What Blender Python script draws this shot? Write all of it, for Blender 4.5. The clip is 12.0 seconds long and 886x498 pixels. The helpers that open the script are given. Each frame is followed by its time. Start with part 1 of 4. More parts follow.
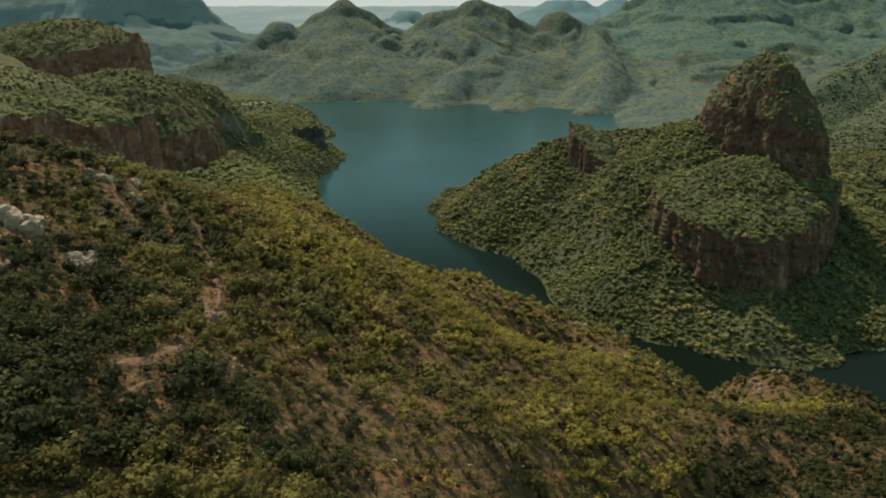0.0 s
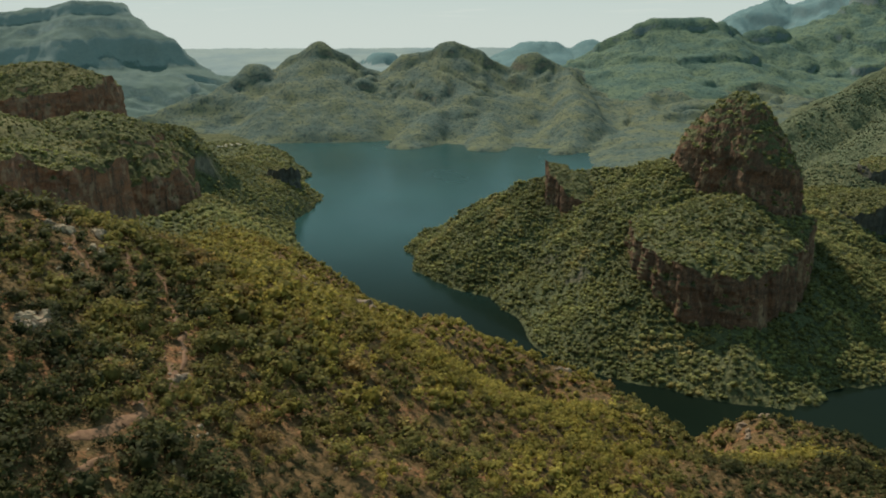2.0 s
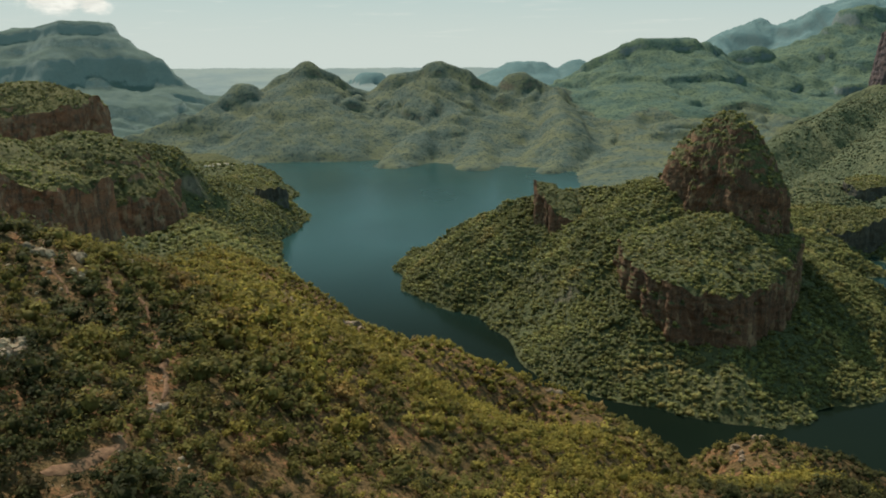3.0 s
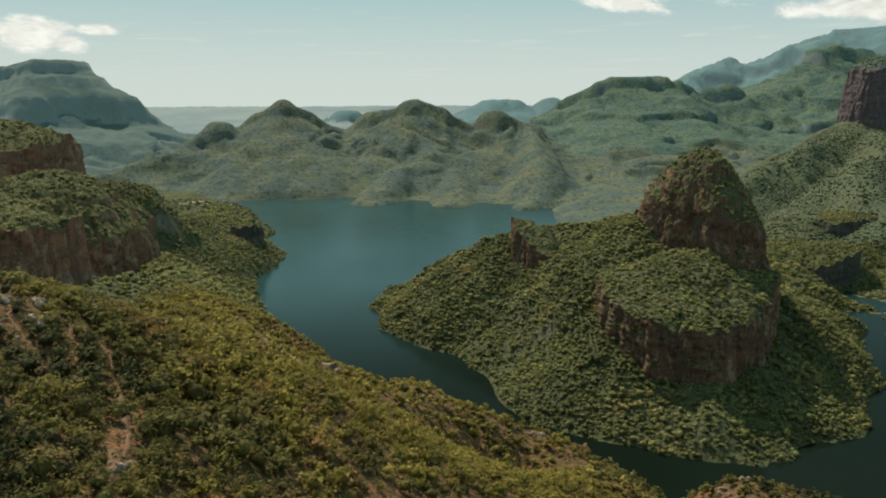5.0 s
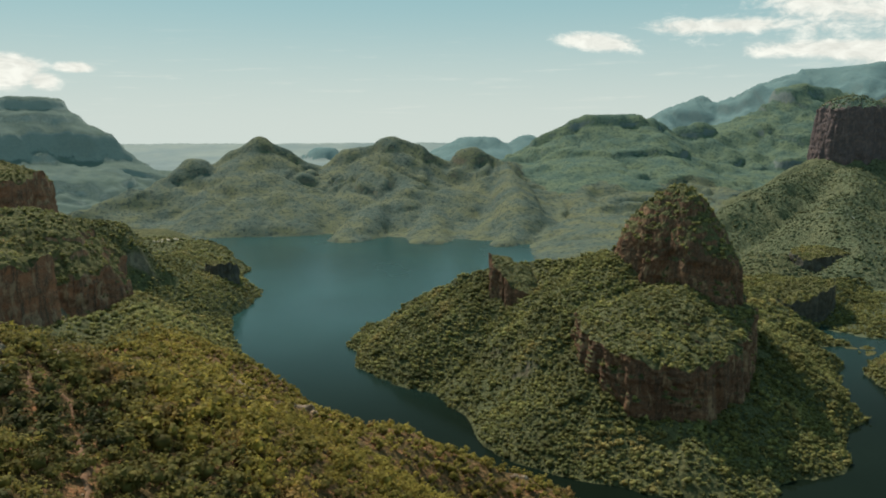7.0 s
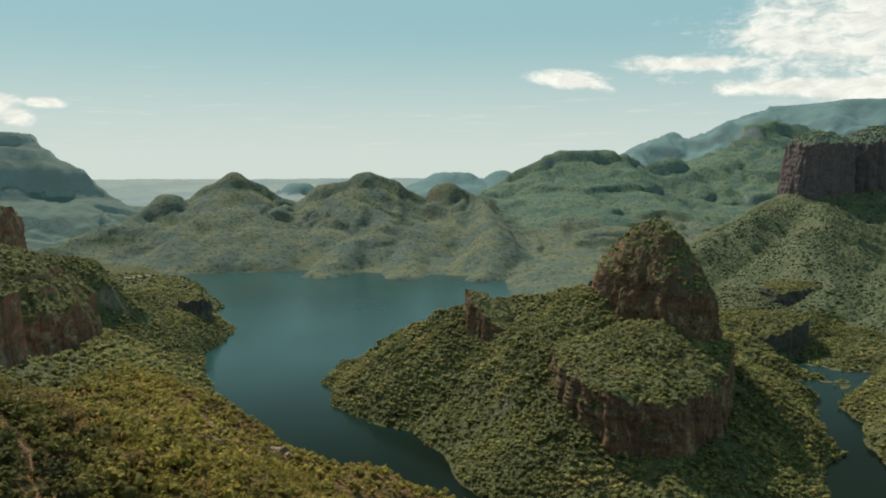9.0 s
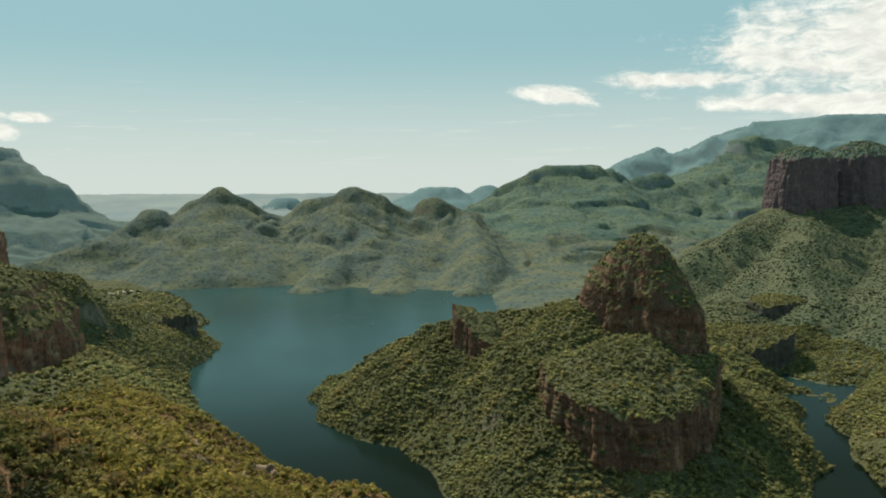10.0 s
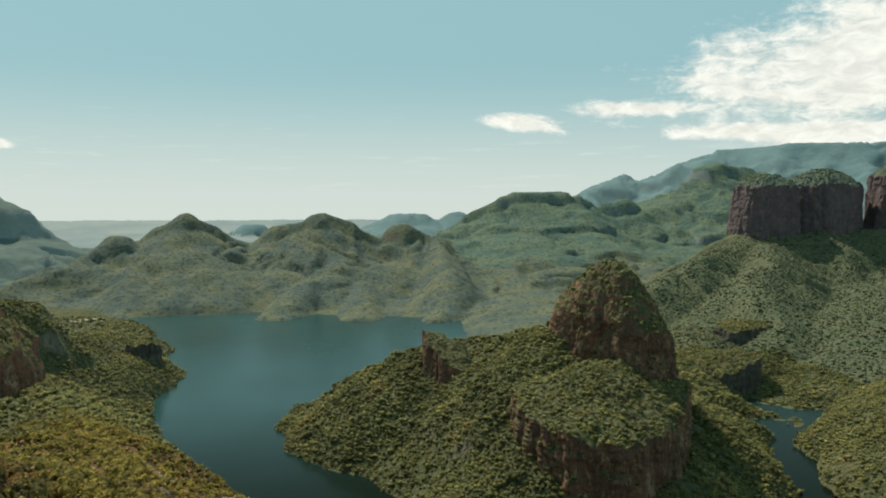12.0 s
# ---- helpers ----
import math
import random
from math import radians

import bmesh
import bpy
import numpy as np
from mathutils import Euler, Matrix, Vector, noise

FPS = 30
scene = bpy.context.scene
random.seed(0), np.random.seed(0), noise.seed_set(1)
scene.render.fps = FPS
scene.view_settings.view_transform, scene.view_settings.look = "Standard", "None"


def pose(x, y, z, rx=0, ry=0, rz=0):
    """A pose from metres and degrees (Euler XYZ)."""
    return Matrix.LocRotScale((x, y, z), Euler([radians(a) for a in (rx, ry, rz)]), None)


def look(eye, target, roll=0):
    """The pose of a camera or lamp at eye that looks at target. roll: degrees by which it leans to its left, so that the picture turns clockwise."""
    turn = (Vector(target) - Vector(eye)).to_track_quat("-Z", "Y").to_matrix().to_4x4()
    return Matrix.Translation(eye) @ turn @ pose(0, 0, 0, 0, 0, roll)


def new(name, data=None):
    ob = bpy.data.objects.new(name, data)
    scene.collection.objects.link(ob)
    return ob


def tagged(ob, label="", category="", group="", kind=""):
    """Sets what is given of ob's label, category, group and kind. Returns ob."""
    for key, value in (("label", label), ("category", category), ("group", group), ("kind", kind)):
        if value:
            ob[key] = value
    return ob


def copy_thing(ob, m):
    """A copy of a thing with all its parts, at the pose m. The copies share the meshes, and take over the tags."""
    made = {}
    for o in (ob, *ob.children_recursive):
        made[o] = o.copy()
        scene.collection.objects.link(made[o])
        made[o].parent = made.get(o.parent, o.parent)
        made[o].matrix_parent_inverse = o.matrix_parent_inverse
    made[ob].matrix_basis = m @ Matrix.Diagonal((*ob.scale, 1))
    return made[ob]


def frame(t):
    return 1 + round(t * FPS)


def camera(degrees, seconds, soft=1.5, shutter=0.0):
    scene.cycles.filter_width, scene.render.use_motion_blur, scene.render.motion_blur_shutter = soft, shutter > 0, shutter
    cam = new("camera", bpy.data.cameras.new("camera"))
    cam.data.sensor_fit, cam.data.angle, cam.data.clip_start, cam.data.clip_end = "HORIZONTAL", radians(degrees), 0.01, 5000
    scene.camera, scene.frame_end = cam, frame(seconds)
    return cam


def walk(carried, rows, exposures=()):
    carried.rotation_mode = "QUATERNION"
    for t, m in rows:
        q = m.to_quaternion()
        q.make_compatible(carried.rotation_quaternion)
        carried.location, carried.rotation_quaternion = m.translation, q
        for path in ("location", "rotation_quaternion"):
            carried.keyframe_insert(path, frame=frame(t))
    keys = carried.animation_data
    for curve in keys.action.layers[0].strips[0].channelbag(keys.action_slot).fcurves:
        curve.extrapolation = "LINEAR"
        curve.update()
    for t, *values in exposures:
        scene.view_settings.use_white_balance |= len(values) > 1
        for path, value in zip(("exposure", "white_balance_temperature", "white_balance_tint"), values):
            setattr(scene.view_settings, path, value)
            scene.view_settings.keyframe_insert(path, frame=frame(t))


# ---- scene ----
cam = camera(57.31, 12.0, soft=1.9)
PATH = [
    (0, (0.00, 0.00, 302.58), (12.1, 953.4, 1.1), 0.00),
    (0.5, (-0.08, 2.20, 302.61), (19.1, 959.3, 13.4), -0.05),
    (1, (-0.17, 4.37, 302.62), (25.7, 964.5, 24.2), -0.12),
    (1.5, (-0.26, 6.49, 302.60), (33.3, 969.7, 36.1), -0.13),
    (2, (-0.37, 8.54, 302.53), (40.2, 974.5, 47.1), -0.16),
    (2.5, (-0.48, 10.50, 302.44), (47.8, 979.1, 58.6), -0.14),
    (3, (-0.59, 12.38, 302.32), (54.8, 983.3, 69.4), -0.15),
    (5, (-0.98, 19.48, 301.80), (83.8, 997.8, 113.0), -0.18),
    (5.5, (-1.04, 21.16, 301.69), (91.3, 1001.0, 124.6), -0.15),
    (6, (-1.09, 22.75, 301.60), (98.3, 1003.8, 135.3), -0.15),
    (6.5, (-1.14, 24.25, 301.54), (105.7, 1006.4, 146.5), -0.10),
    (7, (-1.23, 25.65, 301.51), (112.6, 1008.5, 156.8), -0.12),
    (9, (-1.73, 30.91, 301.45), (143.1, 1015.1, 199.6), -0.11),
    (9.5, (-1.87, 32.15, 301.38), (151.5, 1016.1, 209.7), -0.15),
    (10, (-2.00, 33.34, 301.23), (159.6, 1016.6, 217.4), -0.12),
    (10.5, (-2.12, 34.49, 301.01), (168.9, 1016.9, 225.7), -0.10),
    (11, (-2.23, 35.62, 300.75), (178.4, 1016.8, 233.2), -0.11),
    (11.5, (-2.32, 36.73, 300.44), (188.2, 1016.6, 241.4), -0.08),
    (12, (-2.41, 37.84, 300.13), (197.5, 1016.3, 249.1), -0.06),
]
walk(cam, [(t, look(eye, target, roll)) for t, eye, target, roll in PATH], ((0, -0.07), (3, 0.0), (6, 0.03), (12, 0.10)))

# ---- light ----
SUN_ELEV, SUN_AZ = 53.0, 333.0        # degrees; azimuth clockwise from +y
world = bpy.data.worlds.new("sky")
scene.world = world
world.use_nodes = True
SKY_STRENGTH = 0.104
sun_data = bpy.data.lights.new("sun", "SUN")
sun_data.energy, sun_data.angle, sun_data.color = 5.0, radians(0.6), (1.0, 0.92, 0.76)
sun = new("sun", sun_data)
sun_dir = Vector((math.sin(radians(SUN_AZ)) * math.cos(radians(SUN_ELEV)), math.cos(radians(SUN_AZ)) * math.cos(radians(SUN_ELEV)), math.sin(radians(SUN_ELEV))))
sun.matrix_world = look((0, 0, 900), Vector((0, 0, 900)) - sun_dir)


class Nodes:
    """A small helper to write node trees."""

    def __init__(self, tree):
        self.tree = tree
        tree.nodes.clear()

    def add(self, kind, props=None, **sockets):
        n = self.tree.nodes.new(kind)
        p = props or {}
        if "operation" in p:
            n.operation = p["operation"]
        if "use_clamp" in p:
            n.use_clamp = p["use_clamp"]
        if "interpolation_type" in p:
            n.interpolation_type = p["interpolation_type"]
        if "data_type" in p:
            n.data_type = p["data_type"]
        if "blend_type" in p:
            n.blend_type = p["blend_type"]
        if "feature" in p:
            n.feature = p["feature"]
        for key, value in sockets.items():
            self.put(n, key, value)
        return n

    def put(self, n, key, value):
        sock = n.inputs[int(key[1:])] if key[0] == "i" and key[1:].isdigit() else n.inputs[key.replace("_", " ")]
        if isinstance(value, bpy.types.NodeSocket):
            self.tree.links.new(value, sock)
        else:
            sock.default_value = value

    def math(self, op, a, b=0.0, clamp=False):
        return self.add("ShaderNodeMath", {"operation": op, "use_clamp": clamp}, i0=a, i1=b).outputs[0]

    def ramp(self, value, lo, hi, a=0.0, b=1.0):
        return self.add("ShaderNodeMapRange", {"interpolation_type": "SMOOTHSTEP"}, i0=value, i1=lo, i2=hi, i3=a, i4=b).outputs[0]

    def mix(self, fac, a, b, blend="MIX"):
        n = self.add("ShaderNodeMix", {"data_type": "RGBA", "blend_type": blend})
        self.put(n, "i0", fac), self.put(n, "i6", a), self.put(n, "i7", b)
        return n.outputs[2]

    def noise(self, vec, scale, detail=4.0, rough=0.55, distort=0.0):
        return self.add("ShaderNodeTexNoise", None, Vector=vec, Scale=scale, Detail=detail, Roughness=rough, Distortion=distort).outputs[0]

    def scaled(self, vec, x, y, z):
        return self.add("ShaderNodeMapping", None, Vector=vec, Scale=(x, y, z)).outputs[0]


def rgb(r, g, b):
    return (r, g, b, 1.0)


def sky():
    n = Nodes(world.node_tree)
    tex = n.add("ShaderNodeTexSky")
    tex.sky_type, tex.sun_disc = "NISHITA", False
    tex.sun_elevation, tex.sun_rotation = radians(SUN_ELEV), radians(SUN_AZ)
    tex.altitude, tex.air_density, tex.dust_density, tex.ozone_density = 700.0, 1.0, 2.5, 1.5
    way = n.add("ShaderNodeTexCoord").outputs["Generated"]
    xyz = n.add("ShaderNodeSeparateXYZ", None, Vector=way)
    x, y, z = xyz.outputs
    flat = n.math("SQRT", n.math("ADD", n.math("MULTIPLY", x, x), n.math("MULTIPLY", y, y)))
    az = n.math("ARCTAN2", x, y)
    el = n.math("ARCTAN2", z, flat)
    # high cloud sheet: streaky in azimuth, broken towards its edges
    plane = n.add("ShaderNodeCombineXYZ", None, X=n.math("MULTIPLY", az, 1.0), Y=n.math("MULTIPLY", el, 2.2), Z=0.0).outputs[0]
    big = n.noise(plane, 9.0, 3.0, 0.5, 0.3)
    fine = n.noise(plane, 34.0, 6.0, 0.62, 0.6)
    speck = n.noise(plane, 130.0, 4.0, 0.65)
    body = n.math("ADD", n.math("MULTIPLY", big, 0.45), n.math("ADD", n.math("MULTIPLY", fine, 0.38), n.math("MULTIPLY", speck, 0.17)))

    def bank(a0, e0, wa, we, lean=0.0):
        da = n.math("DIVIDE", n.math("SUBTRACT", az, a0), wa)
        de = n.math("DIVIDE", n.math("SUBTRACT", n.math("SUBTRACT", el, e0), n.math("MULTIPLY", n.math("SUBTRACT", az, a0), lean)), we)
        r = n.math("SQRT", n.math("ADD", n.math("MULTIPLY", da, da), n.math("MULTIPLY", de, de)))
        return n.math("SUBTRACT", 1.0, r)

    shape = None
    for a0, e0, wa, we, lean in CLOUDS:
        b = bank(a0, e0, wa, we, lean)
        shape = b if shape is None else n.math("MAXIMUM", shape, b)
    cover = n.ramp(n.math("ADD", n.math("MULTIPLY", shape, 0.42), body), 0.52, 0.74)
    low = n.math("MULTIPLY", n.ramp(el, 0.0, 0.05), n.ramp(el, 0.14, 0.06))
    streak = n.noise(n.add("ShaderNodeCombineXYZ", None, X=n.math("MULTIPLY", az, 3.0), Y=n.math("MULTIPLY", el, 40.0), Z=3.0).outputs[0], 3.0, 4.0, 0.6)
    cover = n.math("MAXIMUM", cover, n.math("MULTIPLY", low, n.ramp(streak, 0.55, 0.8, 0.0, 0.45)))
    bright = n.ramp(fine, 0.3, 0.7, 0.85, 1.1)
    white = n.mix(1.0, n.mix(1.0, rgb(8.5, 8.5, 7.7), bright, "MULTIPLY"), rgb(1, 1, 1), "MULTIPLY")
    graded = n.mix(1.0, tex.outputs[0], rgb(*SKY_TINT), "MULTIPLY")
    graded = n.mix(0.88, graded, rgb(*UPPER))
    haze = n.math("MULTIPLY", n.ramp(el, 0.18, -0.01), 0.92)
    graded = n.mix(haze, graded, rgb(*HORIZON))
    col = n.mix(n.math("MULTIPLY", cover, 0.92), graded, white)
    bg = n.add("ShaderNodeBackground", None, Color=col, Strength=SKY_STRENGTH)
    out = n.add("ShaderNodeOutputWorld", None, Surface=bg.outputs[0])


# banks of cloud: azimuth, elevation, half widths (radians), lean
CLOUDS = [(0.70, 0.172, 0.30, 0.085, 0.16), (0.302, 0.101, 0.062, 0.015, -0.12), (0.45, 0.117, 0.11, 0.014, -0.02), (0.57, 0.086, 0.13, 0.016, -0.03), (0.66, 0.080, 0.12, 0.024, 0.0), (-0.372, 0.064, 0.050, 0.024, 0.0), (-0.334, 0.054, 0.024, 0.013, 0.0), (-0.302, 0.069, 0.028, 0.008, 0.0)]
SKY_TINT = (0.95, 1.0, 0.92)
HORIZON = (6.1, 6.7, 6.2)
UPPER = (2.72, 4.75, 5.0)
sky()

# ---- materials ----
def material(name, rough=0.9, spec=0.2):
    m = bpy.data.materials.new(name)
    m.use_nodes = True
    n = Nodes(m.node_tree)
    b = n.add("ShaderNodeBsdfPrincipled", None, Roughness=rough)
    b.inputs["Specular IOR Level"].default_value = spec
    n.add("ShaderNodeOutputMaterial", None, Surface=b.outputs[0])
    return m, n, b


def bump(n, b, height, strength, dist):
    n.put(b, "Normal", n.add("ShaderNodeBump", None, Strength=strength, Distance=dist, Height=height).outputs[0])


def position(n):
    return n.add("ShaderNodeNewGeometry").outputs["Position"]


def rock_colour(n, p, warm):
    """Bedded sandstone and quartzite: red-brown faces, grey weathering, pale streaks."""
    big = n.noise(p, 0.035, 4, 0.6)
    beds = n.noise(n.scaled(p, 0.03, 0.03, 0.16), 1.0, 5, 0.65, 0.8)
    streaks = n.noise(n.scaled(p, 0.28, 0.28, 0.03), 1.0, 4, 0.6)
    grain = n.noise(p, 0.9, 5, 0.65)
    col = n.mix(n.ramp(big, 0.35, 0.65), rgb(*warm[0]), rgb(*warm[1]))
    col = n.mix(n.ramp(beds, 0.42, 0.62), col, rgb(*warm[2]))
    col = n.mix(n.math("MULTIPLY", n.ramp(streaks, 0.48, 0.64), 0.8), col, rgb(*warm[3]))
    col = n.mix(n.math("MULTIPLY", n.ramp(grain, 0.46, 0.68), 0.45), col, rgb(*warm[4]))
    scars = n.noise(n.scaled(p, 0.10, 0.10, 0.05), 1.0, 4, 0.6, 0.6)
    col = n.mix(n.math("MULTIPLY", n.ramp(scars, 0.54, 0.62), 0.6), col, rgb(*warm[4]))
    col = n.mix(n.math("MULTIPLY", n.ramp(n.noise(p, 0.4, 4, 0.7), 0.52, 0.64), 0.5), col, rgb(*warm[3]))
    h = n.math("ADD", n.math("MULTIPLY", beds, 1.2), n.math("ADD", n.math("MULTIPLY", streaks, 1.0), n.math("MULTIPLY", grain, 0.5)))
    return col, h


RED = ((0.130, 0.064, 0.042), (0.19, 0.096, 0.058), (0.105, 0.060, 0.043), (0.058, 0.040, 0.032), (0.36, 0.235, 0.145))
OCHRE = ((0.22, 0.096, 0.058), (0.31, 0.138, 0.080), (0.18, 0.096, 0.064), (0.066, 0.049, 0.041), (0.36, 0.25, 0.165))
GREY = ((0.13, 0.11, 0.08), (0.17, 0.13, 0.09), (0.11, 0.095, 0.075), (0.07, 0.065, 0.055), (0.22, 0.19, 0.14))


def terrain_material(name, greens, soil, warm, canopy, relief, patch, steep=(0.62, 0.78), mottle=0.75):
    """Slopes under bush and grass, bare rock where it is steep. canopy: size of the crowns in metres."""
    m, n, b = material(name, 0.95, 0.1)
    p = position(n)
    up = n.add("ShaderNodeSeparateXYZ", None, Vector=n.add("ShaderNodeNewGeometry").outputs["Normal"]).outputs[2]
    clumps = n.add("ShaderNodeTexVoronoi", {"feature": "F1"}, Vector=n.scaled(p, 1, 1, 0.55), Scale=1.0 / canopy)
    crown = clumps.outputs["Distance"]
    tint = n.noise(p, 0.012, 4, 0.6)
    tint2 = n.noise(p, 0.11, 5, 0.65)
    fine = n.noise(p, 1.1 / canopy * 2.2, 4, 0.65)
    col = n.mix(n.ramp(tint, 0.35, 0.65), rgb(*greens[0]), rgb(*greens[1]))
    col = n.mix(n.math("MULTIPLY", n.ramp(tint2, 0.45, 0.7), 0.7), col, rgb(*greens[2]))
    col = n.mix(n.math("MULTIPLY", n.ramp(fine, 0.42, 0.7), 0.6), col, rgb(*greens[3]))
    clump = n.noise(p, 0.5 / canopy, 3, 0.7)
    col = n.mix(n.math("MULTIPLY", n.ramp(clump, 0.50, 0.62), mottle), col, rgb(*(0.55 * q for q in greens[2])))
    bare = n.math("MULTIPLY", n.ramp(tint2, patch, patch + 0.12), n.ramp(fine, 0.35, 0.6))
    col = n.mix(bare, col, rgb(*soil))
    rock, rh = rock_colour(n, p, warm)
    wild = n.math("ADD", up, n.math("MULTIPLY", n.math("SUBTRACT", n.noise(p, 0.12, 4, 0.6), 0.5), 0.28))
    face = n.ramp(wild, steep[1], steep[0])
    col = n.mix(face, col, rock)
    n.put(b, "Base_Color", col)
    leafy = n.math("MULTIPLY", n.math("SUBTRACT", 1.0, crown), canopy * 0.55)
    leafy = n.math("ADD", leafy, n.math("MULTIPLY", fine, canopy * 0.45))
    h = n.add("ShaderNodeMix", {"data_type": "FLOAT"}, i0=face, i2=leafy, i3=rh).outputs[0]
    bump(n, b, h, relief, 1.0)
    return m


def leaf_material(name, a, c, d, scale, stand=0.0):
    m, n, b = material(name, 0.75, 0.15)
    p = position(n)
    isl = n.add("ShaderNodeNewGeometry").outputs["Random Per Island"]
    ob = n.add("ShaderNodeObjectInfo").outputs["Random"]
    v = n.noise(p, scale, 2, 0.5)
    col = n.mix(n.ramp(v, 0.40, 0.60), rgb(*a), rgb(*c))
    col = n.mix(n.math("MULTIPLY", ob, 0.45), col, rgb(*a))
    dry = n.ramp(n.noise(p, scale * 0.45, 2, 0.5), 0.58, 0.72)
    col = n.mix(n.math("MULTIPLY", dry, 0.75), col, rgb(*d))
    col = n.mix(1.0, col, n.ramp(isl, 0.0, 1.0, 0.78, 1.22), "MULTIPLY")
    if stand:
        each = n.noise(p, stand, 2, 0.5)
        col = n.mix(1.0, col, n.ramp(each, 0.34, 0.66, 0.66, 1.32), "MULTIPLY")
        wide = n.noise(p, stand * 0.07, 4, 0.6)
        col = n.mix(1.0, col, n.ramp(wide, 0.32, 0.68, 0.74, 1.22), "MULTIPLY")
    n.put(b, "Base_Color", col)
    thin = n.add("ShaderNodeBsdfTranslucent", None, Color=col)
    both = n.add("ShaderNodeMixShader", None, i0=0.48, i1=b.outputs[0], i2=thin.outputs[0])
    out = [q for q in n.tree.nodes if q.type == "OUTPUT_MATERIAL"][0]
    n.put(out, "Surface", both.outputs[0])
    return m


def plain_material(name, a, c, scale, rough=0.85, spec=0.2, relief=0.0):
    m, n, b = material(name, rough, spec)
    p = position(n)
    v = n.noise(p, scale, 5, 0.6)
    n.put(b, "Base_Color", n.mix(n.ramp(v, 0.3, 0.7), rgb(*a), rgb(*c)))
    if relief:
        bump(n, b, v, relief, 0.3)
    return m


def rock_material(name, warm):
    m, n, b = material(name, 0.9, 0.2)
    p = position(n)
    col, h = rock_colour(n, p, warm)
    n.put(b, "Base_Color", col)
    bump(n, b, n.math("ADD", h, n.math("MULTIPLY", n.noise(p, 2.5, 5, 0.6), 0.4)), 0.7, 0.8)
    return m


def water_material():
    m, n, b = material("lake_water", 0.16, 0.14)
    p = position(n)
    # Base colour imitates shade on the river and reflected sky on the lake.
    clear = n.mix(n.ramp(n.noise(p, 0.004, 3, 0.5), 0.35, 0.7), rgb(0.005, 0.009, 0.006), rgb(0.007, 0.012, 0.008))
    skylit = n.mix(n.ramp(n.noise(p, 0.003, 3, 0.5), 0.35, 0.7), rgb(0.014, 0.042, 0.042), rgb(0.018, 0.054, 0.054))
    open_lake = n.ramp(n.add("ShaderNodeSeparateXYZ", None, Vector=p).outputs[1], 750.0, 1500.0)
    n.put(b, "Base_Color", n.mix(open_lake, clear, skylit))
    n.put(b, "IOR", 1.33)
    # Reflection is cut in the river, to keep it dark.
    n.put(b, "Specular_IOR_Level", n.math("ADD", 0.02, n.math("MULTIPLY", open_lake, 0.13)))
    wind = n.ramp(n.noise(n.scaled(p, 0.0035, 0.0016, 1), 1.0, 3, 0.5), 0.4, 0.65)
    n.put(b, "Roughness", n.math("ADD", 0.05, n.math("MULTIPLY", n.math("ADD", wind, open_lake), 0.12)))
    ripple = n.math("ADD", n.noise(p, 0.55, 3, 0.6), n.math("MULTIPLY", n.noise(p, 0.09, 3, 0.5), 1.2))
    bump(n, b, ripple, n.math("ADD", 0.04, n.math("MULTIPLY", open_lake, 0.16)), 0.6)
    b.inputs["Specular Tint"].default_value = (0.68, 1.0, 0.88, 1.0)
    return m


BUSH = ((0.095, 0.067, 0.028), (0.124, 0.077, 0.035), (0.068, 0.055, 0.024), (0.16, 0.091, 0.047))
WOOD = ((0.07, 0.08, 0.037), (0.097, 0.097, 0.045), (0.055, 0.065, 0.034), (0.123, 0.108, 0.057))
MEADOW = ((0.088, 0.090, 0.036), (0.122, 0.108, 0.046), (0.052, 0.062, 0.028), (0.140, 0.112, 0.058))
# Aerial haze is put into these palettes: bluer and paler with distance.
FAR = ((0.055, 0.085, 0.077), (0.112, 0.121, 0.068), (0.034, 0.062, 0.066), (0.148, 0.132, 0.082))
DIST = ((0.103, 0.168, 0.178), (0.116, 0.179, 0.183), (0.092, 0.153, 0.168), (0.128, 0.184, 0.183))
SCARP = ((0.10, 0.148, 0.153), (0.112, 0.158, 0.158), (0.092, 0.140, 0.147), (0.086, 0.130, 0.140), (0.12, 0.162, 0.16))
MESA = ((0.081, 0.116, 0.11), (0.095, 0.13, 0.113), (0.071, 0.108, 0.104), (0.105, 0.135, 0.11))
# Mesa rock is lightened further, to lift its shaded face.
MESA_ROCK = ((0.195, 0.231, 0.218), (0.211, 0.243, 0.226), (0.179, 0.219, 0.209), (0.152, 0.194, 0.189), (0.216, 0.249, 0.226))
# A little of the haze blue is mixed into the tower rock.
TOWER = ((0.107, 0.079, 0.081), (0.14, 0.097, 0.093), (0.096, 0.077, 0.084), (0.067, 0.06, 0.068), (0.181, 0.129, 0.12))
mat_near = terrain_material("bush_slope", BUSH, (0.24, 0.112, 0.055), GREY, 2.2, 0.8, 0.50, (0.22, 0.34))
mat_mid = terrain_material("wooded_slope", WOOD, (0.13, 0.115, 0.06), GREY, 6.0, 0.9, 0.64, (0.42, 0.56))
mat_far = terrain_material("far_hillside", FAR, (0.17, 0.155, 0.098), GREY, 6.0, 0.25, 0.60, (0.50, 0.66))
# Range behind the butte: slopes and rock both blued as by haze.
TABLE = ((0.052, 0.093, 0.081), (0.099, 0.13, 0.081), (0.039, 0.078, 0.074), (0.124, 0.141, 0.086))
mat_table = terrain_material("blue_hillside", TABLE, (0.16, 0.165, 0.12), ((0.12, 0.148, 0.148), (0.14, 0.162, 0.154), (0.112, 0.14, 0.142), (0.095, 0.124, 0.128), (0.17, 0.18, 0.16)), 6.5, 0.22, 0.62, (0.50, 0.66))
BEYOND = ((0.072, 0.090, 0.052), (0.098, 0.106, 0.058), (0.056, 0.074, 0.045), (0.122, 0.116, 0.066))
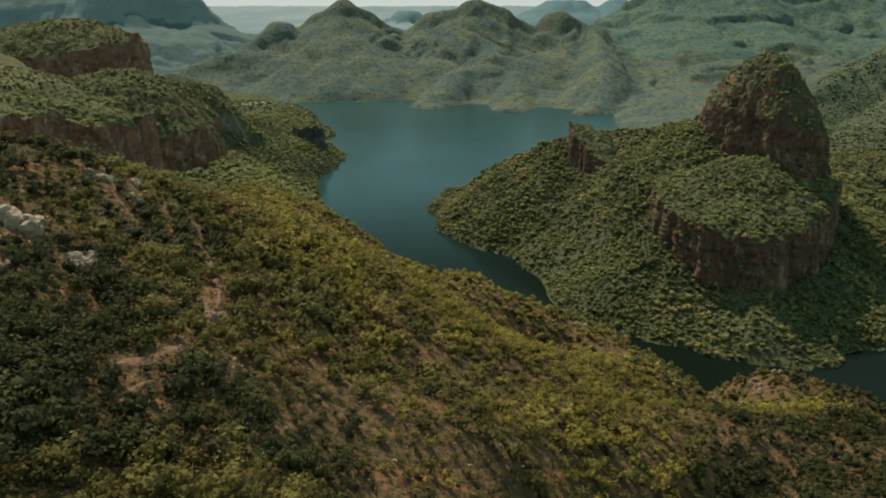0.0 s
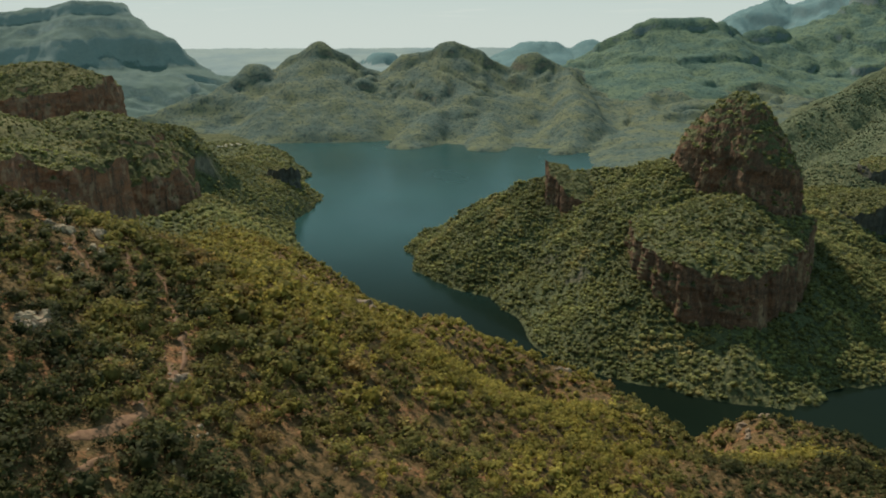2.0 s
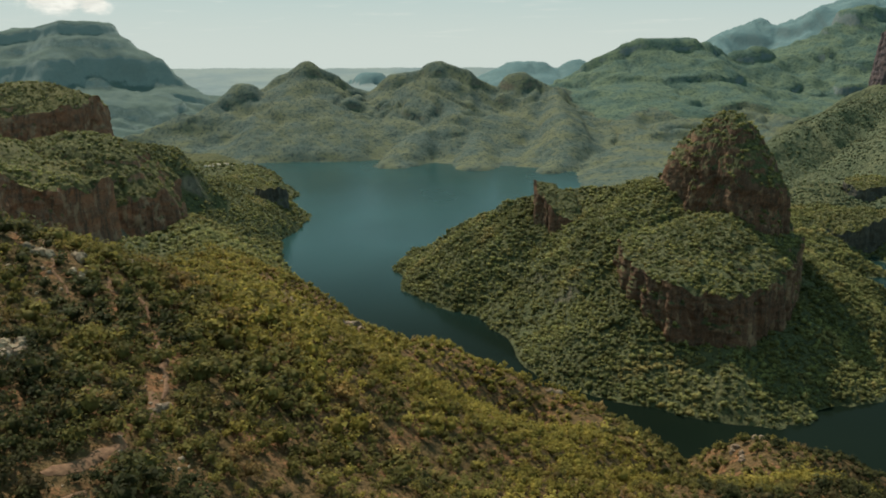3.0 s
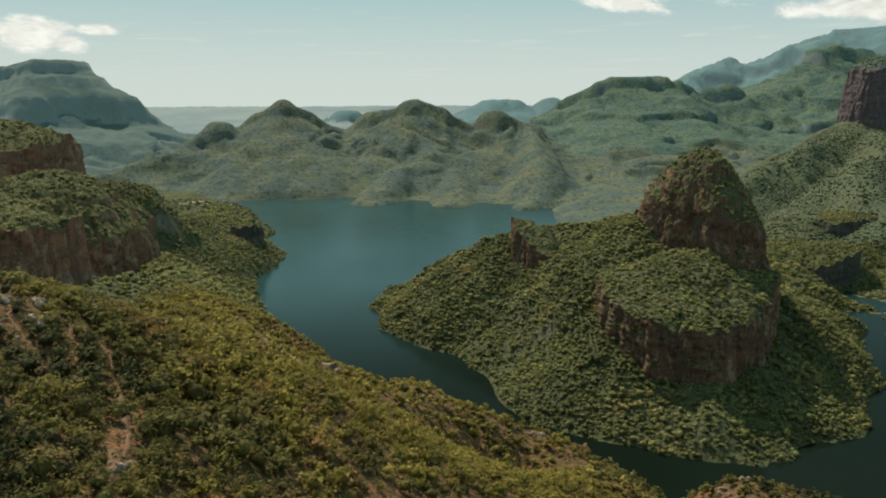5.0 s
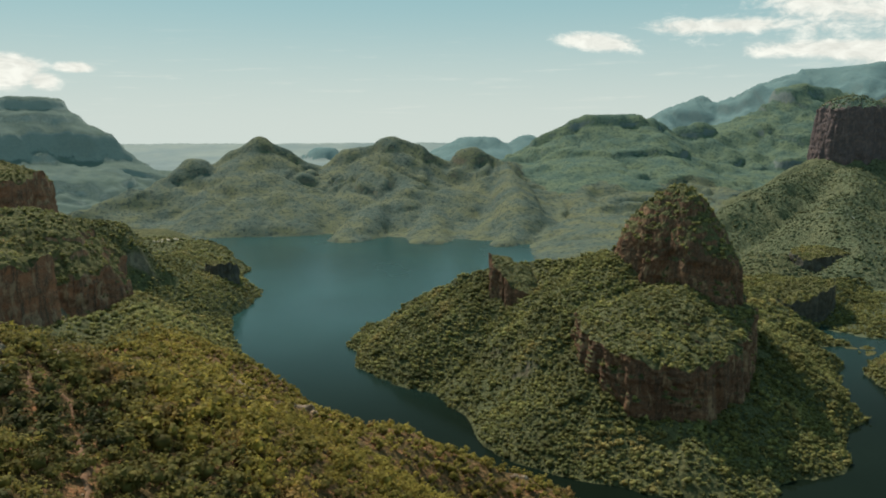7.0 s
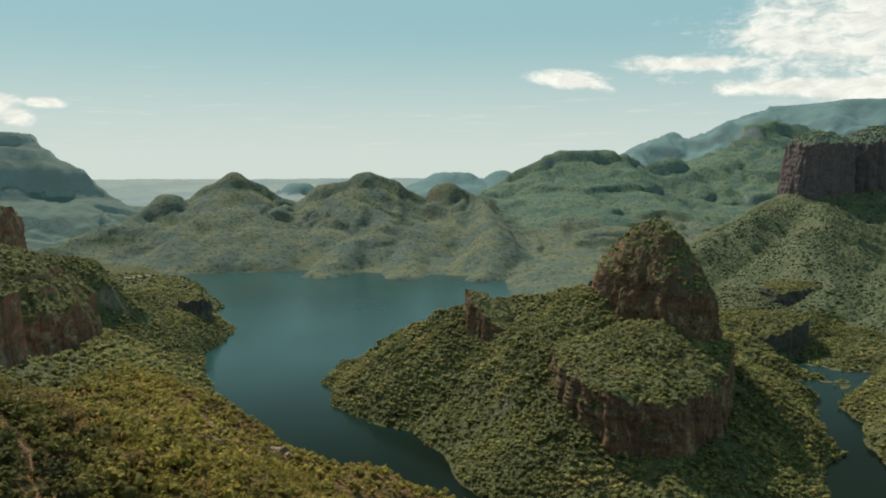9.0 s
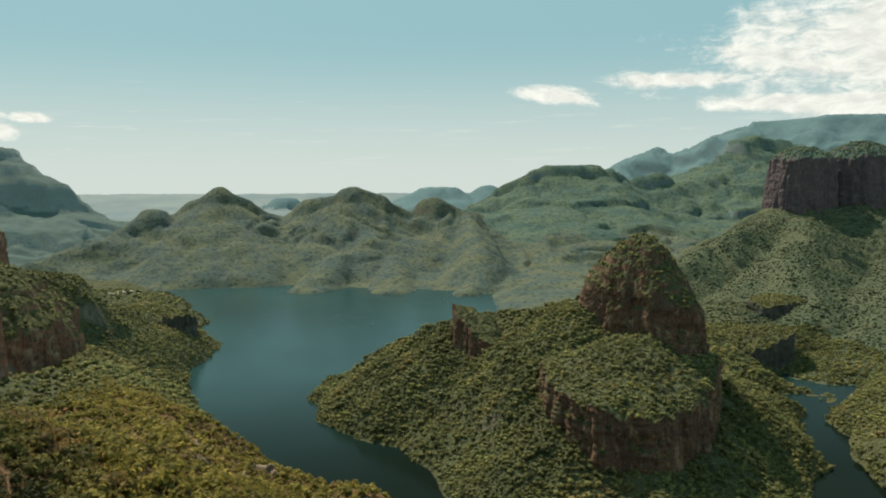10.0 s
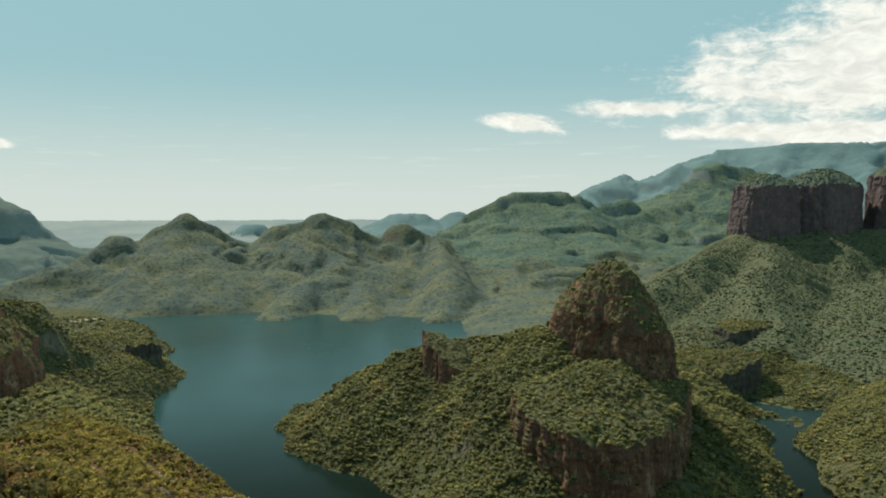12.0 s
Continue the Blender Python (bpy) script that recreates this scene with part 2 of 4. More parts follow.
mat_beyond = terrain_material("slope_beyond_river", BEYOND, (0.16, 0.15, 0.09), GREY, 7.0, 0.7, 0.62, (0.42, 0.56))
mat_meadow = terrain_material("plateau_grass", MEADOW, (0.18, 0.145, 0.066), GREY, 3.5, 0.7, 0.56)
# The plain's base colour carries haze too, pale blue-grey.
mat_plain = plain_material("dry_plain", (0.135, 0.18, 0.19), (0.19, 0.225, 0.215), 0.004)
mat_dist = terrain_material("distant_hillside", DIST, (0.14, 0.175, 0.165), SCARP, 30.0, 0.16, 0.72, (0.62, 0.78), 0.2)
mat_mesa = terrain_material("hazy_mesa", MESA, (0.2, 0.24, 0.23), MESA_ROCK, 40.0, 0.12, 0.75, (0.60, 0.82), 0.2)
mat_butte = terrain_material("butte_rock_and_scrub", WOOD, (0.17, 0.13, 0.07), RED, 5.0, 0.9, 0.60, (0.31, 0.48))
mat_cliff = terrain_material("cliff_rock_and_scrub", MEADOW, (0.17, 0.135, 0.062), OCHRE, 5.0, 0.9, 0.60, (0.40, 0.60))
mat_knoll = terrain_material("knoll_rock_and_grass", MEADOW, (0.17, 0.14, 0.065), ((0.085, 0.078, 0.066), (0.11, 0.094, 0.076), (0.07, 0.066, 0.06), (0.05, 0.05, 0.048), (0.15, 0.13, 0.10)), 5.0, 0.9, 0.60, (0.42, 0.56))
mat_tower = terrain_material("tower_rock_and_grass", TABLE, (0.16, 0.14, 0.08), TOWER, 9.0, 0.9, 0.60, (0.56, 0.74))
mat_water = water_material()
# One bush in three tones: plain, coloured as sunlit, coloured as shaded.
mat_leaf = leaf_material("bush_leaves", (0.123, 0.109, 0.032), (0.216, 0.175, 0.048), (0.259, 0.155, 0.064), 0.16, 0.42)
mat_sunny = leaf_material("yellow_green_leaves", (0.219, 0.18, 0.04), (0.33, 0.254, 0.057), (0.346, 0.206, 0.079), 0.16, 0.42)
mat_shaded = leaf_material("dark_green_leaves", (0.056, 0.058, 0.022), (0.099, 0.091, 0.031), (0.135, 0.095, 0.045), 0.16, 0.42)
mat_straw = leaf_material("dry_tussock", (0.105, 0.082, 0.030), (0.190, 0.135, 0.052), (0.230, 0.130, 0.065), 0.25)
mat_wood = leaf_material("tree_leaves", (0.160, 0.162, 0.062), (0.262, 0.240, 0.082), (0.300, 0.232, 0.090), 0.05, 0.16)
# Leaves of the far woods, with haze painted in as a bluer tone.
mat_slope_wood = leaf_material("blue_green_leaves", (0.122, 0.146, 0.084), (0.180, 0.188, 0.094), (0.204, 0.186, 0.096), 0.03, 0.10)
mat_bark = plain_material("bark", (0.09, 0.07, 0.05), (0.15, 0.12, 0.09), 3.0, relief=0.5)
mat_pale = rock_material("pale_boulder", ((0.30, 0.22, 0.145), (0.38, 0.285, 0.19), (0.25, 0.175, 0.115), (0.10, 0.078, 0.058), (0.44, 0.345, 0.24)))
mat_rust = rock_material("rust_boulder", ((0.26, 0.17, 0.11), (0.33, 0.22, 0.15), (0.22, 0.15, 0.10), (0.12, 0.09, 0.07), (0.38, 0.30, 0.22)))
mat_soil = plain_material("red_soil", (0.125, 0.066, 0.038), (0.215, 0.118, 0.066), 1.3, relief=0.5)
mat_white = plain_material("whitewashed_wall", (0.58, 0.52, 0.43), (0.70, 0.65, 0.56), 0.5)
mat_roof = plain_material("pale_roof_sheet", (0.40, 0.33, 0.24), (0.52, 0.44, 0.33), 0.5)
mat_glass = plain_material("dark_window", (0.03, 0.035, 0.04), (0.05, 0.055, 0.06), 0.5, 0.2, 0.5)

# ---- terrain ----
def lattice(ix, iy, iz, seed):
    h = (ix.astype(np.int64) * 374761393 + iy.astype(np.int64) * 668265263 + iz.astype(np.int64) * 2147483647 + seed * 974711) & 0xFFFFFFFF
    h = ((h ^ (h >> 13)) * 1274126177) & 0xFFFFFFFF
    h = ((h ^ (h >> 16)) * 2246822519) & 0xFFFFFFFF
    return ((h ^ (h >> 15)) & 0xFFFFFF) / float(0xFFFFFF) * 2.0 - 1.0


def vnoise(x, y, z=None, seed=0):
    """Smooth value noise in -1..1 on arrays."""
    fx, fy = np.floor(x), np.floor(y)
    u, v = x - fx, y - fy
    u, v = u * u * u * (u * (u * 6 - 15) + 10), v * v * v * (v * (v * 6 - 15) + 10)
    ix, iy = fx.astype(np.int64), fy.astype(np.int64)

    def plane(iz):
        a, b = lattice(ix, iy, iz, seed), lattice(ix + 1, iy, iz, seed)
        c, d = lattice(ix, iy + 1, iz, seed), lattice(ix + 1, iy + 1, iz, seed)
        return (a + (b - a) * u) * (1 - v) + (c + (d - c) * u) * v

    if z is None:
        return plane(np.zeros_like(ix))
    fz = np.floor(z)
    w = z - fz
    w = w * w * (3 - 2 * w)
    iz = fz.astype(np.int64)
    return plane(iz) * (1 - w) + plane(iz + 1) * w


def fbm(x, y, octaves=4, seed=0, gain=0.5):
    total, amp = 0.0, 1.0
    for k in range(octaves):
        total = total + amp * vnoise(x * 2.03**k + 17.3 * k, y * 2.03**k - 9.1 * k, None, seed + k)
        amp *= gain
    return total





def spine_height(X, Y, spine, profile, rough):
    """The highest of crest minus drop, over the stretches of a spine of (x, y, crest, half width)."""
    pd, pz = [p[0] for p in profile], [p[1] for p in profile]
    pd, pz = pd + [pd[-1] + 4000], pz + [pz[-1] + 4000 * 0.45]
    best = np.full(X.shape, -1e9)
    pts = [tuple(p) + (0.0,) * (4 - len(p)) for p in spine]
    for (ax, ay, az, aw), (bx, by, bz, bw) in zip(pts, pts[1:] or pts):
        dx, dy = bx - ax, by - ay
        t = np.clip(((X - ax) * dx + (Y - ay) * dy) / max(dx * dx + dy * dy, 1e-6), 0, 1)
        reach = np.hypot(X - ax - t * dx, Y - ay - t * dy)
        d = np.maximum(reach - (aw + (bw - aw) * t), 0)
        d = np.maximum(d + rough[0] * np.clip(d / rough[1], 0, 1), 0)
        drop = np.interp(d, pd, pz)
        best = np.maximum(best, az + (bz - az) * t - drop)
    return best


SLOPE = [(0, 0), (40, 18), (80, 39), (110, 58), (150, 90), (180, 118), (300, 240), (420, 360)]
TALUS = [(0, 0), (40, 23), (80, 45), (120, 69), (180, 108), (240, 150)]
# name: (object, roughness of the slopes, its wavelength, profile, spines)
FEATURES = {
    "home_hill": ("ground", 0.16, 60, SLOPE, [
        [(-330, 170, 280, 10), (-92, 180, 271, 0), (-95, 240, 243, 0), (-95, 300, 222, 0), (-92, 360, 208, 0)],
        [(-92, 180, 271, 0), (-45, 30, 248, 0), (-60, -200, 250, 30), (-100, -700, 280, 60)]]),
    "hill_end": ("ground", 0.2, 60, [(0, 0), (30, 12), (52, 27), (75, 54), (100, 88), (150, 145), (250, 260)], [
        [(-95, 300, 222, 0), (-88, 448, 192, 0), (-170, 410, 200, 0), (-280, 400, 226, 0)],
        [(-88, 448, 192, 0), (-118, 540, 176, 0), (-152, 640, 162, 0), (-196, 770, 150, 0), (-212, 830, 144, 0)], [(-190, 800, 100, 0), (-190, 1000, 48, 0), (-245, 1250, 34, 0)]]),
    "near_spur": ("ground", 0.2, 50, [(0, 0), (12, 4), (30, 19), (50, 37), (100, 84), (200, 180), (300, 280)], [
        [(-15, 140, 232, 5), (70, 200, 190, 5), (125, 225, 171, 8)],
        [(60, 60, 205, 20), (125, 225, 173, 8)], [(15, 195, 215, 3), (70, 270, 172, 2), (77, 300, 161, 0), (62, 336, 162, 0), (10, 332, 184, 4), (-20, 300, 200, 3)], [(60, 60, 205, 40), (260, -100, 190, 60), (700, -400, 260, 60)]]),
    "river_knoll": ("ground", 0.2, 30, [(0, 0), (8, 4), (20, 16), (40, 40), (100, 100), (200, 220)], [[(125, 225, 171, 4), (133, 262, 156, 2), (142, 300, 152, 4), (178, 306, 140, 4), (230, 304, 117, 6), (300, 320, 86, 8)]]),
    "cliff_foot": ("ground", 0.2, 60, [(0, 0), (50, 20), (90, 44), (130, 76), (200, 140)], [[(-262, 560, 176, 0), (-226, 620, 162, 0), (-200, 700, 154, 0)]]),
    "plateau": ("ground", 0.2, 120, [(0, 0), (40, 10), (70, 36), (110, 86), (160, 150), (300, 260)], [
        [(-600, 300, 300, 100), (-480, 450, 262, 80), (-430, 700, 240, 60), (-410, 850, 222, 10), (-500, 960, 205, 20), (-640, 1100, 225, 50)],
        [(-1100, 500, 330, 200), (-1000, 1200, 260, 100)]]),
    "dark_headland": ("ground", 0.2, 70, [(0, 0), (15, 6), (32, 28), (55, 62), (90, 98), (130, 128), (180, 175)], [
        [(-450, 1290, 170, 25), (-372, 1306, 163, 15)]]),
    "spit": ("ground", 0.25, 80, [(0, 0), (40, 21), (80, 48), (120, 84), (160, 130)], [
        [(-325, 1345, 96, 0), (-270, 1450, 62, 0), (-228, 1535, 42, 0)],
        [(-330, 1480, 84, 0), (-330, 1800, 52, 20), (-390, 2050, 34, 30), (-500, 2230, 22, 60), (-560, 2360, 24, 60), (-800, 2300, 40, 100)]]),
    "range": ("ground", 0.26, 260, [(0, 0), (16, 5), (38, 20), (56, 38), (62, 52), (150, 100), (240, 142), (400, 206), (520, 258), (650, 330)], [
        [(-1100, 2450, 30, 40), (-778, 2600, 76, 0), (-645, 2720, 140, 0), (-520, 2850, 210, 12), (-461, 2900, 196, 0), (-389, 2950, 238, 10), (-309, 2950, 281, 14), (-232, 2950, 246, 0), (-150, 2950, 190, 0), (-95, 2950, 178, 0), (6, 2950, 238, 10), (86, 2950, 250, 0), (147, 2950, 280, 12), (238, 2950, 255, 12), (309, 2950, 222, 0), (370, 2950, 200, 0), (442, 2950, 245, 14), (490, 2950, 220, 0), (567, 2950, 190, 0), (673, 3300, 172, 0)],
        [(-309, 2950, 250, 0), (-320, 2650, 110, 0), (-330, 2500, 20, 0)], [(147, 2950, 250, 0), (110, 2600, 110, 0), (-10, 2270, 12, 25)],
        [(240, 2900, 220, 0), (262, 2560, 80, 0), (215, 2215, 12, 25)], [(567, 2950, 190, 0), (504, 2420, 100, 0), (463, 2230, 36, 10), (400, 2120, 10, 10)]]),
    "table_range": ("ground", 0.40, 300, [(0, 0), (22, 8), (44, 30), (52, 48), (160, 100), (300, 150), (312, 172), (420, 200), (560, 232), (1000, 310), (1500, 380)], [
        [(673, 3500, 170, 0), (820, 3500, 272, 0), (979, 3500, 348, 10), (1053, 3500, 368, 25), (1228, 3500, 372, 30), (1290, 3500, 340, 0), (1330, 3500, 354, 15), (1410, 3500, 318, 0), (1485, 3500, 320, 10), (1548, 3500, 336, 15), (1615, 3500, 286, 0), (1743, 3500, 306, 10), (1819, 3500, 334, 20), (1926, 3500, 292, 0), (2400, 3400, 330, 30)],
        [(1228, 3500, 330, 0), (1140, 3050, 150, 20), (900, 2700, 60, 30)], [(1700, 3500, 300, 0), (1690, 3150, 150, 30), (1300, 2700, 70, 30)]]),
    "block": ("ground", 0.3, 160, [(0, 0), (40, 12), (65, 70), (200, 130), (500, 270), (900, 450)], [[(2000, 3720, 440, 20), (2090, 3740, 500, 30), (2160, 3740, 520, 30), (2250, 3720, 500, 30), (2400, 3600, 440, 20)]]),
    "far_mountain": ("far_mountain", 0.5, 300, [(0, 0), (60, 40), (300, 180), (700, 380), (1000, 520)], [
        [(1650, 4290, 370, 0), (1780, 4260, 448, 0), (1870, 4230, 484, 15), (1960, 4200, 448, 0), (2130, 4140, 530, 10), (2330, 4030, 610, 20), (2440, 3990, 612, 20), (2640, 3850, 632, 40), (2860, 3700, 628, 40), (3400, 3400, 640, 40)]]),
    "small_peak": ("small_peak", 0.2, 200, [(0, 0), (40, 6), (150, 76), (300, 130), (700, 320)], [[(-122, 4300, 217, 20)]]),
    "twin_peak": ("twin_peak", 0.2, 200, [(0, 0), (40, 6), (150, 62), (300, 120), (700, 320)], [[(650, 4300, 268, 25), (720, 4300, 270, 10)], [(962, 4300, 280, 5), (1100, 4300, 220, 5)]]),
    "mesa": ("mesa", 0.3, 200, [(0, 0), (20, 10), (46, 50), (84, 66), (116, 96), (194, 140), (226, 196), (262, 236), (348, 272), (437, 295), (700, 390), (1000, 450)], [
        [(-2900, 3000, 400, 150), (-1900, 3250, 384, 150), (-1500, 3300, 386, 130), (-1340, 3300, 404, 110), (-1230, 3300, 428, 130)]]),
    "tower_foot": ("ground", 0.3, 220, [(0, 0), (90, 52), (180, 108), (320, 165), (600, 205), (1000, 260), (1500, 330)], [
        [(1600, 2480, 222, 100), (1800, 2480, 226, 110), (2150, 2420, 240, 120), (3000, 2200, 300, 200)],
        [(1560, 2450, 210, 30), (1200, 2150, 160, 20), (1000, 2000, 118, 10), (880, 1900, 84, 10), (760, 1780, 50, 10)],
        [(1480, 2300, 190, 20), (1343, 2066, 168, 20), (1060, 1700, 118, 20), (930, 1420, 66, 20), (752, 1250, 28, 20)]]),
    "flats": ("ground", 0.3, 150, [(0, 0), (150, 22), (300, 55)], [[(640, 1600, 22, 60), (760, 1900, 30, 150), (900, 2400, 45, 200)], [(830, 1170, 7, 50), (1000, 1250, 30, 80), (1300, 1500, 70, 120), (1700, 1700, 120, 150)]]),
    "saddle": ("ground", 0.25, 70, [(0, 0), (60, 26), (120, 54), (165, 84), (220, 136)], [[(400, 930, 108, 0), (470, 1000, 68, 4), (565, 1160, 46, 8), (680, 1300, 54, 20), (820, 1500, 62, 20)], [(565, 1160, 46, 8), (640, 1105, 24, 10)]]),
    "right_bank": ("ground", 0.25, 80, [(0, 0), (60, 28), (100, 55), (130, 80), (250, 150)], [[(960, 1130, 30, 20), (804, 966, 50, 10), (722, 872, 57, 10), (696, 746, 82, 8), (760, 560, 110, 40), (1100, 400, 170, 60), (1600, 900, 200, 100)]]),
    "peninsula": ("ground", 0.2, 60, TALUS, [
        [(303, 720, 53, 8), (320, 800, 78, 20), (368, 930, 100, 8), (320, 985, 120, 8)],
        [(303, 720, 53, 8), (392, 746, 47, 6), (428, 850, 54, 6)]]),
    "ridge": ("ground", 0.2, 60, [(0, 0), (40, 27), (80, 54), (120, 84), (160, 120)], [
        [(300, 1010, 138, 6), (255, 1045, 135, 3), (185, 1068, 121, 2), (150, 1100, 104, 2), (86, 1150, 60, 2), (40, 1176, 25, 2), (22, 1172, 7, 2)]]),
    "shoulder": ("ground", 0.2, 40, [(0, 0), (30, 15), (60, 34), (90, 58), (130, 98), (180, 160)], [[(303, 912, 164, 0), (300, 965, 158, 2), (285, 1020, 136, 4)]]),
    "west_slope": ("ground", 0.2, 40, [(0, 0), (60, 44), (120, 84), (200, 140)], [[(262, 900, 112, 4), (245, 800, 86, 4), (254, 752, 64, 4)]]),
}
NAMES = list(FEATURES)


def heights(X, Y):
    """Height of the ground, and which feature makes it."""
    far = np.hypot(X, Y)
    k = np.clip((far - 150) / 900, 0.25, 1.0)
    wx = X + 7 * k * fbm(X / 55, Y / 55, 3, 11)
    wy = Y + 7 * k * fbm(X / 55, Y / 55, 3, 23)
    best = np.full(X.shape, -14.0) + 3 * fbm(X / 90, Y / 90, 2, 5)
    best = np.maximum(best, np.where(Y > 3000, -10 + (Y - 3000) * 0.137 + 3 * fbm(X / 200, Y / 60, 3, 7), -20))
    who = np.full(X.shape, -1)
    for n, (ob, rough, wave, profile, spines) in enumerate(FEATURES.values()):
        g = (rough * wave * 0.6 * fbm(X / wave, Y / wave, 3, 40 + n, 0.5), wave * 0.7)
        for spine in spines:
            h = spine_height(wx, wy, spine, profile, g)
            won = h > best
            best, who = np.where(won, h, best), np.where(won, n, who)
    best = best + k * 1.6 * fbm(X / 19, Y / 19, 3, 71) * (best > -8)
    hills = np.clip((far - 1500) / 900, 0, 1) * np.clip(best / 50, 0, 1) * (who >= 0)
    gully = np.minimum(np.abs(fbm((X + 0.3 * Y) / 190 + 0.5 * fbm(X / 160, Y / 160, 2, 19), Y / 620, 3, 91, 0.5)) * 2.4 - 0.7, 0)
    knobs = fbm(X / 85, Y / 85, 4, 29, 0.55)
    high = np.isin(who, [NAMES.index(n) for n in ("table_range", "block", "far_mountain")])
    best = best + hills * np.maximum(np.clip((260 - best) / 110, 0.15, 1), 0.75 * high) * (36 * gully + 2.5 * knobs)
    return best, who


def mesh_of(name, verts, faces, mats=(), smooth=True):
    """A mesh from arrays: verts (n, 3), faces (m, 3 or 4)."""
    me = bpy.data.meshes.new(name)
    verts, faces = np.asarray(verts, np.float32), np.asarray(faces, np.int32)
    m, k = faces.shape
    me.vertices.add(len(verts))
    me.vertices.foreach_set("co", verts.ravel())
    me.loops.add(m * k)
    me.loops.foreach_set("vertex_index", faces.ravel())
    me.polygons.add(m)
    me.polygons.foreach_set("loop_start", np.arange(0, m * k, k, dtype=np.int32))
    me.polygons.foreach_set("use_smooth", np.full(m, smooth, dtype=bool))
    for mat in mats:
        me.materials.append(mat)
    me.update(calc_edges=True)
    return me


def steps(marks):
    """Grid lines: (from, to, spacing at start, spacing at end)."""
    out = [marks[0][0]]
    for a, b, s, e in marks:
        while out[-1] < b - 1e-6:
            t = (out[-1] - a) / (b - a)
            out.append(out[-1] + s + (e - s) * max(t, 0))
    return np.array(out)


GX = steps([(-3000, -1600, 40, 14), (-1600, -340, 11, 6), (-340, 460, 3.2, 3.2), (460, 1000, 3.5, 7), (1000, 2200, 7, 9), (2200, 4200, 14, 40)])
GY = steps([(-800, 20, 60, 10), (20, 560, 3.8, 3.2), (560, 1010, 2.8, 2.8), (1010, 1400, 3, 6), (1400, 2400, 7, 8), (2400, 3600, 8, 9), (3600, 4760, 20, 30)])
MX, MY = np.meshgrid(GX, GY)
MZ, WHO = heights(MX, MY)
ROCKY = np.isin(WHO, [NAMES.index(n) for n in ("mesa", "table_range", "block", "far_mountain")])
gy, gx = np.gradient(MZ, GY, GX)
steepness = np.hypot(gx, gy)
push = np.clip((steepness - 0.9) / 1.2, 0, 1) * ROCKY
size = np.where(MY > 2000, 4.0, 1.0)
bed = vnoise(MX / (30 * size), MY / (30 * size), MZ / (3.2 * size), 3) + 0.7 * vnoise(MX / (7 * size), MY / (7 * size), MZ / (9 * size), 8)
VX = MX - push * gx / (steepness + 1e-6) * 1.5 * size * bed
VY = MY - push * gy / (steepness + 1e-6) * 1.5 * size * bed
VERTS = np.stack([VX, VY, MZ], -1).reshape(-1, 3)
rows_n, cols_n = MX.shape
ID = np.arange(rows_n * cols_n).reshape(rows_n, cols_n)


def band(y0, y1, gap, fine):
    """Faces of the rows from y0 to y1, with grid columns closer than gap left out, but for the stretch fine."""
    use = [0]
    for k in range(1, cols_n):
        far_out = GX[k] < -0.8 * y1 - 150 or GX[k] > 0.95 * y1 + 150
        if GX[k] - GX[use[-1]] >= (40 if far_out else gap) or fine[0] < GX[k] < fine[1] or k == cols_n - 1:
            use.append(k)
    a, b = np.searchsorted(GY, y0), min(np.searchsorted(GY, y1) + 1, rows_n)
    s = ID[a:b][:, use]
    return np.stack([s[:-1, :-1], s[:-1, 1:], s[1:, 1:], s[1:, :-1]], -1).reshape(-1, 4)


QUADS = np.vstack([band(-900, 330, 3.9, (0, 0)), band(330, 640, 3.6, (0, 0)), band(640, 1100, 3.0, (0, 0)), band(1100, 1700, 4.5, (0, 0)), band(1700, 9000, 7.5, (0, 0))])
CENTRE = VERTS[QUADS].mean(1)
OWNER = WHO.reshape(-1)[QUADS[:, 0]]
FACE_WHO = np.array([FEATURES[NAMES[w]][0] if w >= 0 else "ground" for w in range(-1, len(NAMES))])[OWNER + 1]


def sheet(name, keep, mats, index, label, category, kind=""):
    faces = QUADS[keep]
    used, flat = np.unique(faces, return_inverse=True)
    me = mesh_of(name, VERTS[used], flat.reshape(-1, 4), mats)
    if index is not None:
        me.polygons.foreach_set("material_index", index[keep].astype(np.int32))
    ob = new(name, me)
    return tagged(ob, label, category, "", kind)


# Zones by distance and landform; the far ones get the haze-coloured materials.
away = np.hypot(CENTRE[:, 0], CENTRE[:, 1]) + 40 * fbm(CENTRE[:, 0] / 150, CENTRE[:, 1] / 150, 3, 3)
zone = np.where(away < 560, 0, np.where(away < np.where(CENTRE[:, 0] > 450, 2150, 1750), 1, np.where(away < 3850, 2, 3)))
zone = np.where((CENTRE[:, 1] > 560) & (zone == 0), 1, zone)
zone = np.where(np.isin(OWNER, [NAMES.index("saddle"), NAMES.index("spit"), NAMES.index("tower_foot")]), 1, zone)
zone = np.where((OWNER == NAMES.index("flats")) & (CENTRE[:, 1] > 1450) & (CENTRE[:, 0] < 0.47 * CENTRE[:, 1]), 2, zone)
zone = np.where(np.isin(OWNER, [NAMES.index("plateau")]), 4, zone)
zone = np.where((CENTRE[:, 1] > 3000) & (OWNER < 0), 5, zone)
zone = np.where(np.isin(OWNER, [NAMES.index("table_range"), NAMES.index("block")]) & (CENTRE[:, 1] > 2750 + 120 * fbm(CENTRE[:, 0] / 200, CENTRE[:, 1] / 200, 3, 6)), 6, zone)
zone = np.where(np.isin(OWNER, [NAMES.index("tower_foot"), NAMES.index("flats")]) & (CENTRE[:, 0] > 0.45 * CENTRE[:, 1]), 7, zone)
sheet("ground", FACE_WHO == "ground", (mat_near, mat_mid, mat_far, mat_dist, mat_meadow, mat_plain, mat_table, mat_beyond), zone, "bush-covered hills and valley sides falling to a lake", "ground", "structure")


